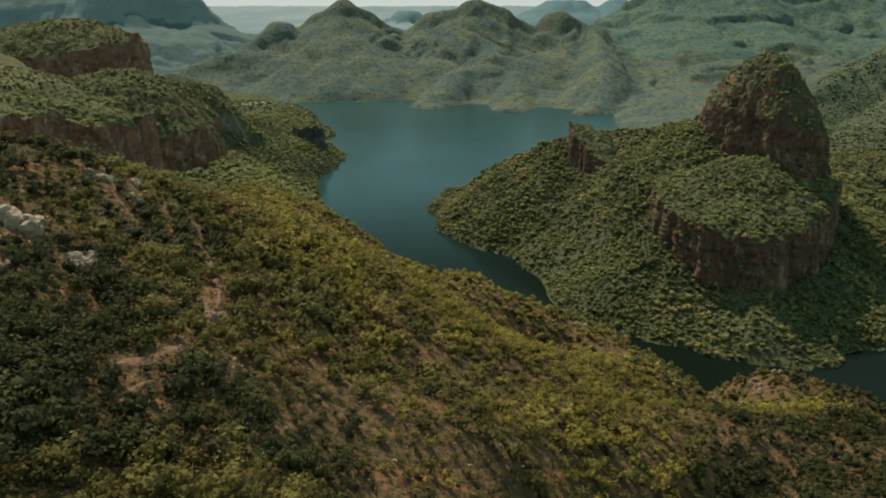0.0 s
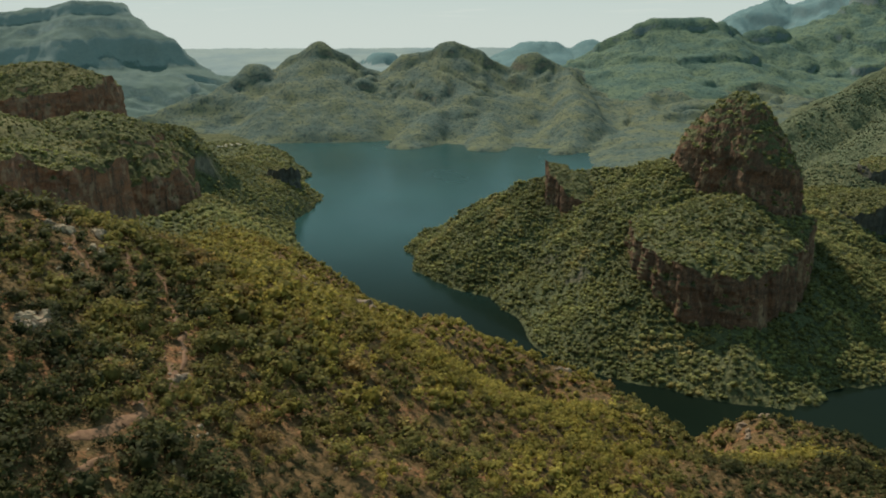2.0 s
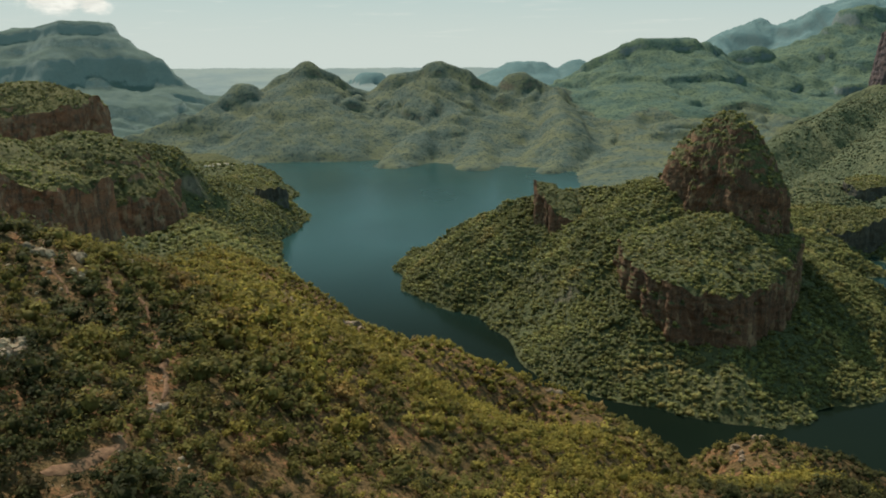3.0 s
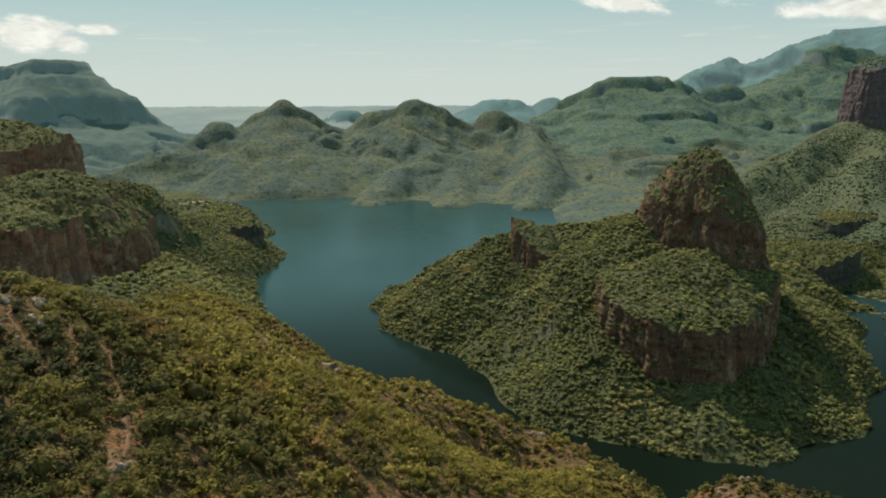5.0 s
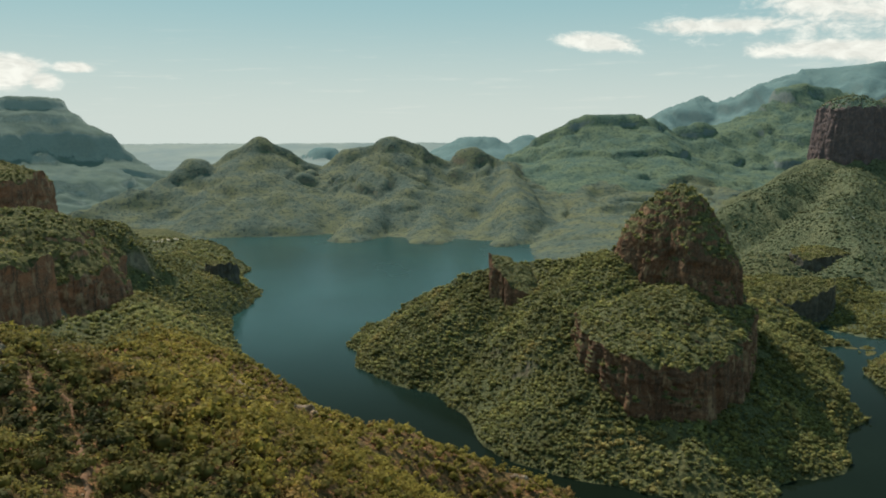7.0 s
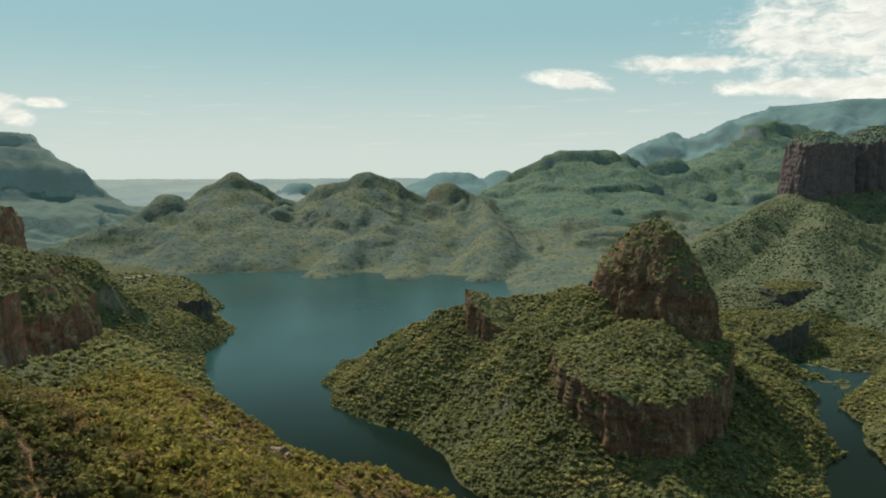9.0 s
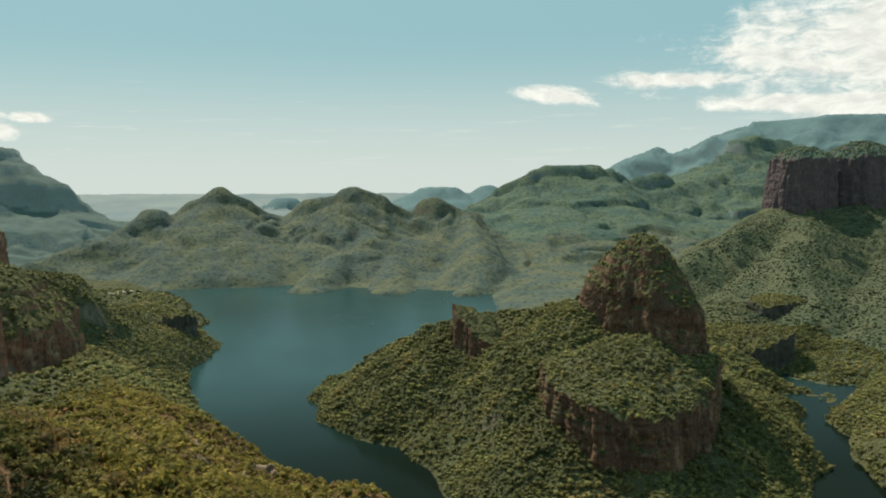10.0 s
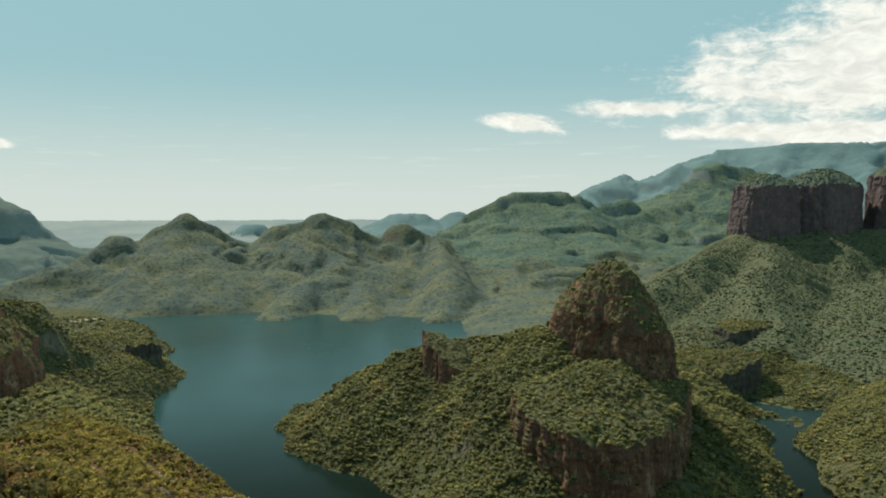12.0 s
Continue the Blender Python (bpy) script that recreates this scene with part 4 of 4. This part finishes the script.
def boulder(x, y, w, d, h, mat, label, k, name="boulder", parent=None, sink=0.25):
    me = ROCKS[k % 9]
    key = me.name + mat.name
    if key not in bpy.data.meshes:
        two = me.copy()
        two.name = key
        two.materials.append(mat)
    ob = new(name, bpy.data.meshes[key])
    m = pose(x, y, ground_at(x, y) - sink * h, rng.uniform(-12, 12), rng.uniform(-12, 12), rng.uniform(0, 360)) @ Matrix.Diagonal((w, d, h, 1))
    ob.matrix_world = m
    if parent is not None:
        ob.parent = parent
        ob.matrix_parent_inverse = parent.matrix_world.inverted()
        return ob
    return tagged(ob, label, "boulder", "boulders on the hillside")


def outcrop(x, y, size, count, mat, label, lean=(1.0, 0.4)):
    """A ledge of broken slabs: each slab is a part."""
    root = new("rock_outcrop")
    root.matrix_world = pose(x, y, ground_at(x, y))
    bpy.context.view_layer.update()
    for k in range(count):
        a = (k - (count - 1) / 2) / count
        px, py = x + a * size * lean[0] * 1.5 + rng.uniform(-0.2, 0.2) * size, y + a * size * lean[1] * 1.5 + rng.uniform(-0.2, 0.2) * size
        s = size * rng.uniform(0.35, 0.7)
        boulder(px, py, s * rng.uniform(0.9, 1.5), s * rng.uniform(0.7, 1.1), s * rng.uniform(0.5, 1.0), mat, "", int(rng.randint(9)), "slab", root)
    BARE.append((x, y, size * 0.8))
    return tagged(root, label, "rock outcrop", "rock outcrops on the slopes")


outcrop(-75.5, 141, 9.0, 5, mat_pale, "large pale cracked boulder ledge among dark bushes", (0.6, 0.2))
outcrop(-75, 180, 3.5, 6, mat_pale, "broken pale rock ledge on the hillside", (1, 0.2))
outcrop(-66, 178, 3.2, 5, mat_pale, "pile of pale grey rocks on the hillside")
outcrop(-62, 135, 4.5, 6, mat_rust, "dark weathered rock ledge above a hollow", (0.4, 1))
outcrop(-70, 122, 5.0, 5, mat_rust, "dark weathered rock wall in shade", (0.3, 1))
outcrop(-44, 360, 6, 5, mat_rust, "brown rock outcrop breaking the bushy slope", (0.5, -1))
outcrop(-24, 396, 8, 7, mat_rust, "brown rock outcrop at the edge of the slope", (0.9, -0.6))
outcrop(-50, 392, 7, 6, mat_rust, "jagged tan rocks along a hillside rib", (0.8, -0.6))
outcrop(-58, 408, 6, 5, mat_rust, "jagged tan rocks along a hillside rib", (0.8, -0.6))
outcrop(-72, 411, 6, 6, mat_rust, "tan rock rib breaking out of the bushy slope", (0.8, -0.8))
outcrop(-45, 357, 6, 6, mat_rust, "tan rock rib breaking out of the bushy slope", (0.6, -1))
outcrop(-30, 367, 7, 7, mat_rust, "tan rock face at the brink of the hillside", (0.5, -1))
outcrop(-69, 185, 4, 6, mat_pale, "stack of pale slabs on the hillside", (0.7, -0.5))
outcrop(-63, 138, 4.5, 6, mat_pale, "pale broken ledge above a dark hollow", (0.2, 1))
outcrop(-62, 196, 3, 4, mat_pale, "pale slabs beside a footpath", (1, 0.2))
outcrop(-40, 137, 2.6, 6, mat_rust, "scatter of rusty stones on bare red soil", (0.6, 1))
outcrop(132, 301, 4, 5, mat_rust, "pinkish rock face on the side of a knoll", (0.4, 0.8))
outcrop(66, 335, 5, 6, mat_rust, "pinkish rock outcrop on the brink of the slope", (1, 0.2))
outcrop(82, 300, 3, 4, mat_rust, "small pink rock outcrop on the brink", (1, 0.2))
outcrop(145, 308, 5, 6, mat_rust, "pinkish boulders on top of a bushy knoll", (1, 0.2))
outcrop(131, 292, 4, 4, mat_rust, "tan rock face on the side of a bushy knoll", (0.3, 1))
outcrop(-130, 420, 7, 5, mat_pale, "pale rocks in the bush below the cliff", (1, 0.4))
for k in range(70):
    cx, cy, cr = ((-37, 119, 6), (-33, 125, 7), (-30, 108, 9), (-68, 172, 8), (-78, 185, 10), (-20, 112, 14), (0, 110, 14), (-55, 150, 12))[k % 8]
    s = rng.uniform(0.35, 1.1)
    boulder(cx + rng.normal() * cr * 0.5, cy + rng.normal() * cr * 0.6, s * 1.3, s, s * 0.75, mat_pale if k % 3 else mat_rust, "small pale boulder half sunk in the hillside" if k % 3 else "small rust-brown boulder half sunk in the hillside", k)


def stones():
    """Loose stones on the near slope, too many to count."""
    n = 2600
    x, y = rng.uniform(-95, 95, n), rng.uniform(78, 260, n)
    ok = fbm(x / 14, y / 14, 3, 77) > 0.1
    x, y = x[ok], y[ok]
    v, f = ball(1, 0.28, 0.7)
    s = rng.uniform(0.10, 0.38, (len(x), 1, 1))
    at = np.stack([x, y, sample(MZ, x, y)], -1)[:, None]
    vs = (v[None] * s * rng.uniform(0.7, 1.3, (len(x), 1, 3)) + at).reshape(-1, 3)
    fs = (f[None] + (len(v) * np.arange(len(x)))[:, None, None]).reshape(-1, 3)
    tagged(new("loose_stones", mesh_of("loose_stones", vs, fs, (mat_pale,), False)), "pale loose stones lying between the bushes", "stones", "", "stuff")


stones()

# ---- shrubs ----
CLOSE = [crown(230, 0.125, 11, 1, 0.66, 0.52) for _ in range(6)]
NEAR = [crown(105, 0.16, 12, 1, 0.66, 0.50) for _ in range(6)]
FURTHER = [crown(56, 0.21, 9, 1, 0.64, 0.54) for _ in range(6)]
MID = [crown(20, 0.34, 7, 1, 0.62, 0.60, 0.5) for _ in range(6)]
WOODS = [crown(11, 0.42, 7, 1, 0.62, 0.70, 0.55) for _ in range(8)]
SLOPES = [crown(9, 0.42, 6, 1, 0.60, 0.74, 0.55) for _ in range(6)]
FARC = [crown(4, 0.5, 3, 1, 0.5, 0.92, 0.6) for _ in range(4)]
cover = lambda x, y: np.clip(0.92 + 0.7 * fbm(x / 26, y / 26, 3, 51) + 0.5 * fbm(x / 6, y / 6, 2, 57), 0.60, 1.0) + np.where(y + 0.9 * x < 90, 0.35, 0.0)


def shrub(v, f, m):
    """A single bush: a short forked trunk and a leafy crown."""
    root = new("shrub")
    me = mesh_of("crown", v, f, (mat_leaf, mat_leaf), False)
    me.polygons.foreach_set("material_index", m.astype(np.int32))
    top = new("crown", me)
    top.parent = root
    bm = bmesh.new()
    for k in range(3):
        a = k * 2.1 + rng.uniform(0, 1)
        lean = Matrix.Translation((0.1 * math.cos(a), 0.1 * math.sin(a), 0.3)) @ Euler((0.35 * math.sin(-a), 0.35 * math.cos(a), 0)).to_matrix().to_4x4()
        bmesh.ops.create_cone(bm, cap_ends=True, segments=6, radius1=0.075, radius2=0.035, depth=0.95, matrix=lean)
    tm = bpy.data.meshes.new("trunk")
    bm.to_mesh(tm)
    bm.free()
    tm.materials.append(mat_bark)
    trunk = new("trunk", tm)
    trunk.parent = root
    return tagged(root, "", "shrub", "shrubs on the near hillside")


near = places(-140, 165, 76, 262, 2.45, cover, (0.60, 0.62), 2.4)
r = np.clip(rng.lognormal(0.22, 0.38, len(near)), 0.5, 2.6) * (0.85 + 0.3 * (fbm(near[:, 0] / 40, near[:, 1] / 40, 2, 13) + 0.5)) * np.where(near[:, 1] + 0.9 * near[:, 0] < 90, 1.25, 1.0)
order = np.argsort(np.hypot(near[:, 0], near[:, 1] - 40))
KIND = [shrub(*t) for t in CLOSE]
NAMED = ("round olive-green shrub on the bushy hillside", "dense dark green bush among pale stones", "spreading yellow-green bush on the slope")
for n, k in enumerate(order[:300]):
    m = pose(*near[k], 0, 0, rng.uniform(0, 360)) @ Matrix.Diagonal((r[k], r[k], r[k] * rng.uniform(0.8, 1.1), 1))
    src = KIND[n % 6]
    if n < 6:
        src.matrix_world = m
    else:
        src.scale = (1, 1, 1)
        ob = copy_thing(src, Matrix())
        ob.matrix_world = m
        src = ob
    tagged(src, NAMED[0] if r[k] < 1.3 else NAMED[2] if r[k] < 1.8 else NAMED[1])
for n, k in enumerate(order[:6]):
    KIND[n].matrix_world = pose(*near[k]) @ Matrix.Diagonal((r[k], r[k], r[k] * 0.95, 1))
rest = order[300:]
# Light put into bush colour by plan: low values shaded, high ones sunlit.
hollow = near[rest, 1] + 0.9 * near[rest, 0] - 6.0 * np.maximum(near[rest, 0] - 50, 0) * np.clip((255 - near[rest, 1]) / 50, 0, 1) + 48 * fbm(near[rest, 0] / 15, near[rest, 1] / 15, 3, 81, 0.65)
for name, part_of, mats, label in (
    ("bush_cover", hollow < 104, (mat_shaded, mat_shaded), "dark green bush thick in the hollow of the hillside"),
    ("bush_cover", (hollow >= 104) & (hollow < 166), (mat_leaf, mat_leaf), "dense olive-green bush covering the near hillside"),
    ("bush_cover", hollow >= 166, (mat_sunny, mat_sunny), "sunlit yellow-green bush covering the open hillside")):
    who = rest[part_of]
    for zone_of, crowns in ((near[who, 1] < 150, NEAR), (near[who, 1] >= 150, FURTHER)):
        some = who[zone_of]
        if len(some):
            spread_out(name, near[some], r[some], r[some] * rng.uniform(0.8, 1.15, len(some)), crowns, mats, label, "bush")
spots = places(-300, 210, 262, 600, 3.05, cover, (0.62, 0.62), 2.2)
r = np.clip(rng.lognormal(0.36, 0.36, len(spots)), 0.6, 2.7)
# Across the spur the leaf colour darkens in two steps, imitating its shade.
dimmer = spots[:, 0] > 78 + 12 * fbm(spots[:, 0] / 18, spots[:, 1] / 18, 2, 82)
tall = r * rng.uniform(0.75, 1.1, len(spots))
spread_out("bush_cover", spots[~dimmer], r[~dimmer], tall[~dimmer], MID, (mat_sunny, mat_sunny), "sunlit olive-green bush running down to the brink of the slope", "bush")
dimmest = dimmer & (spots[:, 0] > 150 + 15 * fbm(spots[:, 0] / 18, spots[:, 1] / 18, 2, 83))
spread_out("bush_cover", spots[dimmer & ~dimmest], r[dimmer & ~dimmest], tall[dimmer & ~dimmest], MID, (mat_leaf, mat_leaf), "green bush over the spur above the river", "bush")
spread_out("bush_cover", spots[dimmest], r[dimmest], tall[dimmest], MID, (mat_shaded, mat_shaded), "dark green bush on the steep side of the spur", "bush")
woods = lambda x, y: np.clip(0.90 + 0.5 * fbm(x / 40, y / 40, 3, 52), 0.35, 1.0)
spots = places(-10, 900, 590, 1330, 4.0, woods, None, 2.0, 0.6)
spots = spots[(spots[:, 0] > 330) | (spots[:, 1] < 1205 - 0.58 * spots[:, 0])]
r = np.clip(rng.lognormal(0.88, 0.38, len(spots)), 1.0, 4.9)
spread_out("woodland", spots - np.outer(r, (0, 0, 0.38)), r, r * rng.uniform(0.8, 1.15, len(spots)), WOODS, (mat_wood, mat_wood), "green woodland on the peninsula and butte", "trees")
sparse = lambda x, y: np.where(np.isin(np.rint(sample(WHO.astype(float), x, y)), [NAMES.index("plateau")]), 0.75, woods(x, y))
spots = places(-460, -20, 560, 1750, 5.3, sparse, (0.5, 0.5), 1.4, 0.6)
r = np.clip(rng.lognormal(0.90, 0.30, len(spots)), 1.1, 4.2)
grassy = np.isin(np.rint(sample(WHO.astype(float), spots[:, 0], spots[:, 1])), [NAMES.index("plateau")])
r = np.where(grassy, r * 0.6, r)
spread_out("woodland", spots - np.outer(r, (0, 0, 0.38)), r, r * rng.uniform(0.8, 1.15, len(spots)), SLOPES, (mat_wood, mat_wood), "green woodland on the valley side below the cliff", "trees")
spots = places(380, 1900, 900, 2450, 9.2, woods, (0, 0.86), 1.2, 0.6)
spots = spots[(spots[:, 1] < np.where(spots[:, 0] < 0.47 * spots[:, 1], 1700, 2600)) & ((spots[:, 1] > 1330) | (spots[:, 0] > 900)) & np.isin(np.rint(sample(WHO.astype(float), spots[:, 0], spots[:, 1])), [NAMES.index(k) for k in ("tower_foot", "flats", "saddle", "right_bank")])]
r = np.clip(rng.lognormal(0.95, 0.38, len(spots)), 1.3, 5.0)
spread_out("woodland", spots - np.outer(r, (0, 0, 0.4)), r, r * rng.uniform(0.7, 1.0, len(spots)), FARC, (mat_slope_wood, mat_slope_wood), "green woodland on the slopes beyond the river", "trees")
spots = places(-560, -150, 1750, 2250, 8.5, woods, None, 1.4, 1.0)
r = np.clip(rng.lognormal(1.1, 0.35, len(spots)), 1.6, 5.5)
spread_out("woodland", spots - np.outer(r, (0, 0, 0.38)), r, r * rng.uniform(0.6, 0.9, len(spots)), FARC, (mat_wood, mat_wood), "low woodland on the lakeside spit", "trees")
tufts = places(-130, 150, 76, 262, 1.45, lambda x, y: np.clip(0.75 - 0.5 * fbm(x / 8, y / 8, 2, 91), 0.1, 1), (0.6, 0.62), 3.0)
low = rng.uniform(0.25, 0.6, len(tufts))


def tuft():
    """A low tussock of a few blades and twigs."""
    v, f, m = crown(9, 0.42, 3, 1, 0.8, 0.5)
    keep = m == 1
    used, flat = np.unique(f[keep], return_inverse=True)
    return v[used] * (1, 1, 0.6), flat.reshape(-1, 3), m[keep]


spread_out("dry_tussocks", tufts, low, low * rng.uniform(0.6, 1.3, len(tufts)), [tuft() for _ in range(5)], (mat_straw, mat_straw), "dry straw-coloured tussocks and low scrub between the bushes", "grass")
for name, per, flat, small, crowns, label in (
    ("butte", 0.055, 0.48, 0.98, WOODS, "green scrub on the bench, ledges and summit of the butte"), ("rock_rib", 0.08, 0.5, 0.5, WOODS, "green scrub on the rock rib"),
    ("cliff", 0.045, 0.52, 0.72, SLOPES, "green scrub clinging to the cliff and its brow"), ("round_hill", 0.03, 0.6, 0.8, SLOPES, "scattered bush on the round hill behind the plateau"),
    ("knoll", 0.05, 0.6, 0.9, SLOPES, "green scrub on the low knolls"), ("rock_tower", 0.012, 0.62, 1.3, FARC, "green bush on the tower tops")):
    spots = grown(SURFACES[name], per, flat, 5)
    r = np.clip(rng.lognormal(0.80, 0.30, len(spots)), 1.0, 3.9) * small
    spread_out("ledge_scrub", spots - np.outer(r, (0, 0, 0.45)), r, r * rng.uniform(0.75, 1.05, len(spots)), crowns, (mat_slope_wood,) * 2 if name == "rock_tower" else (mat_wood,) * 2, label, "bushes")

# ---- lakeside village, islets and boat ----
def box(bm, x0, x1, y0, y1, z0, z1):
    v = [bm.verts.new(p) for p in ((x0, y0, z0), (x1, y0, z0), (x1, y1, z0), (x0, y1, z0), (x0, y0, z1), (x1, y0, z1), (x1, y1, z1), (x0, y1, z1))]
    for f in ((0, 3, 2, 1), (4, 5, 6, 7), (0, 1, 5, 4), (1, 2, 6, 5), (2, 3, 7, 6), (3, 0, 4, 7)):
        bm.faces.new([v[k] for k in f])


def part(name, bm, mat, parent, label=""):
    me = bpy.data.meshes.new(name)
    bm.to_mesh(me)
    bm.free()
    me.materials.append(mat)
    ob = new(name, me)
    ob.parent = parent
    return tagged(ob, label)


def house():
    """A small whitewashed house with a pitched sheet roof, a door and two windows to the lake."""
    root = new("house")
    bm = bmesh.new()
    box(bm, -5.5, 5.5, -3.5, 3.5, -1.5, 3.2)
    wall = part("wall", bm, mat_white, root)
    bm = bmesh.new()
    a = [bm.verts.new(p) for p in ((-6.2, -4.3, 3.0), (6.2, -4.3, 3.0), (6.2, 4.3, 3.0), (-6.2, 4.3, 3.0), (-6.0, 0, 5.2), (6.0, 0, 5.2))]
    for f in ((0, 1, 5, 4), (2, 3, 4, 5), (0, 4, 3), (1, 2, 5), (3, 2, 1, 0)):
        bm.faces.new([a[k] for k in f])
    part("roof", bm, mat_roof, root, "pale sheet-metal pitched roof")
    for x in (-3, 3):
        bm = bmesh.new()
        box(bm, x - 0.8, x + 0.8, -3.56, -3.42, 1.0, 2.2)
        part("window", bm, mat_glass, root, "dark window pane")
    bm = bmesh.new()
    box(bm, -0.5, 0.5, -3.56, -3.42, -0.2, 2.05)
    part("door", bm, mat_bark, root)
    return tagged(root, "small whitewashed house with a pale roof by the lake", "house", "houses of the lakeside village")


first = house()
for k, (x, y, turn, big) in enumerate(((-476, 2146, 10, 0.8), (-462, 2132, -25, 0.7), (-450, 2140, 15, 0.9), (-438, 2124, 40, 0.7), (-455, 2156, 0, 0.8), (-428, 2136, -15, 0.9), (-470, 2164, 30, 0.7), (-416, 2126, 5, 0.7), (-488, 2158, -10, 0.8), (-396, 2146, 20, 0.6), (-440, 2168, -5, 0.8))):
    m = pose(x, y - 50, ground_at(x, y - 50) + 0.4, 0, 0, turn) @ Matrix.Diagonal((big * 0.7, big * 0.7, big * 0.7, 1))
    if k:
        first_copy = copy_thing(first, Matrix())
        first_copy.matrix_world = m
    else:
        base = m
first.matrix_world = base


def islet(x, y, a, b, turn):
    """A low mud bank with tufts of green."""
    v, f = ball(3, 0.06)
    v = v * (a, b, 1.6)
    v[:, 2] = np.maximum(v[:, 2], -1.2)
    ob = new("islet", mesh_of("islet", v, f, (mat_meadow,)))
    ob.matrix_world = pose(x, y, -0.4, 0, 0, turn)
    return tagged(ob, "low grassy mud bank rising out of the river", "islet", "mud banks in the river")


islet(700, 1022, 16, 6, 40)
islet(712, 1048, 12, 8, 10)
islet(690, 1050, 9, 5, -20)
spots = np.array([(696 + 14 * math.cos(k * 2.4) * (k % 5) / 5, 1024 + 7 * math.sin(k * 2.4) * (k % 5) / 5, 0.6) for k in range(12)] + [(712 + 9 * math.cos(k * 2.4) * (k % 4) / 4, 1048 + 6 * math.sin(k * 2.4) * (k % 4) / 4, 0.7) for k in range(12)])
r = rng.uniform(1.2, 2.4, len(spots))
spread_out("bank_scrub", spots, r, r * 0.8, SLOPES, (mat_wood, mat_wood), "green scrub growing on the mud banks", "bushes")


def boat():
    root = new("boat")
    bm = bmesh.new()
    ring = []
    for z, w, l in ((0.0, 0.7, 2.6), (0.9, 1.2, 3.4)):
        ring.append([bm.verts.new((w * math.sin(a) * (1 if math.cos(a) < 0.4 else 0.8), l * math.cos(a), z)) for a in np.linspace(0, 2 * np.pi, 16, endpoint=False)])
    for k in range(16):
        bm.faces.new((ring[0][k], ring[0][(k + 1) % 16], ring[1][(k + 1) % 16], ring[1][k]))
    bm.faces.new(ring[0][::-1])
    bm.faces.new(ring[1])
    part("hull", bm, mat_white, root)
    bm = bmesh.new()
    box(bm, -0.8, 0.8, -1.4, 0.8, 0.9, 2.2)
    part("cabin", bm, mat_white, root)
    return tagged(root, "small white boat floating on the river", "boat")


boat().matrix_world = pose(745, 1042, -0.15, 0, 0, 70)
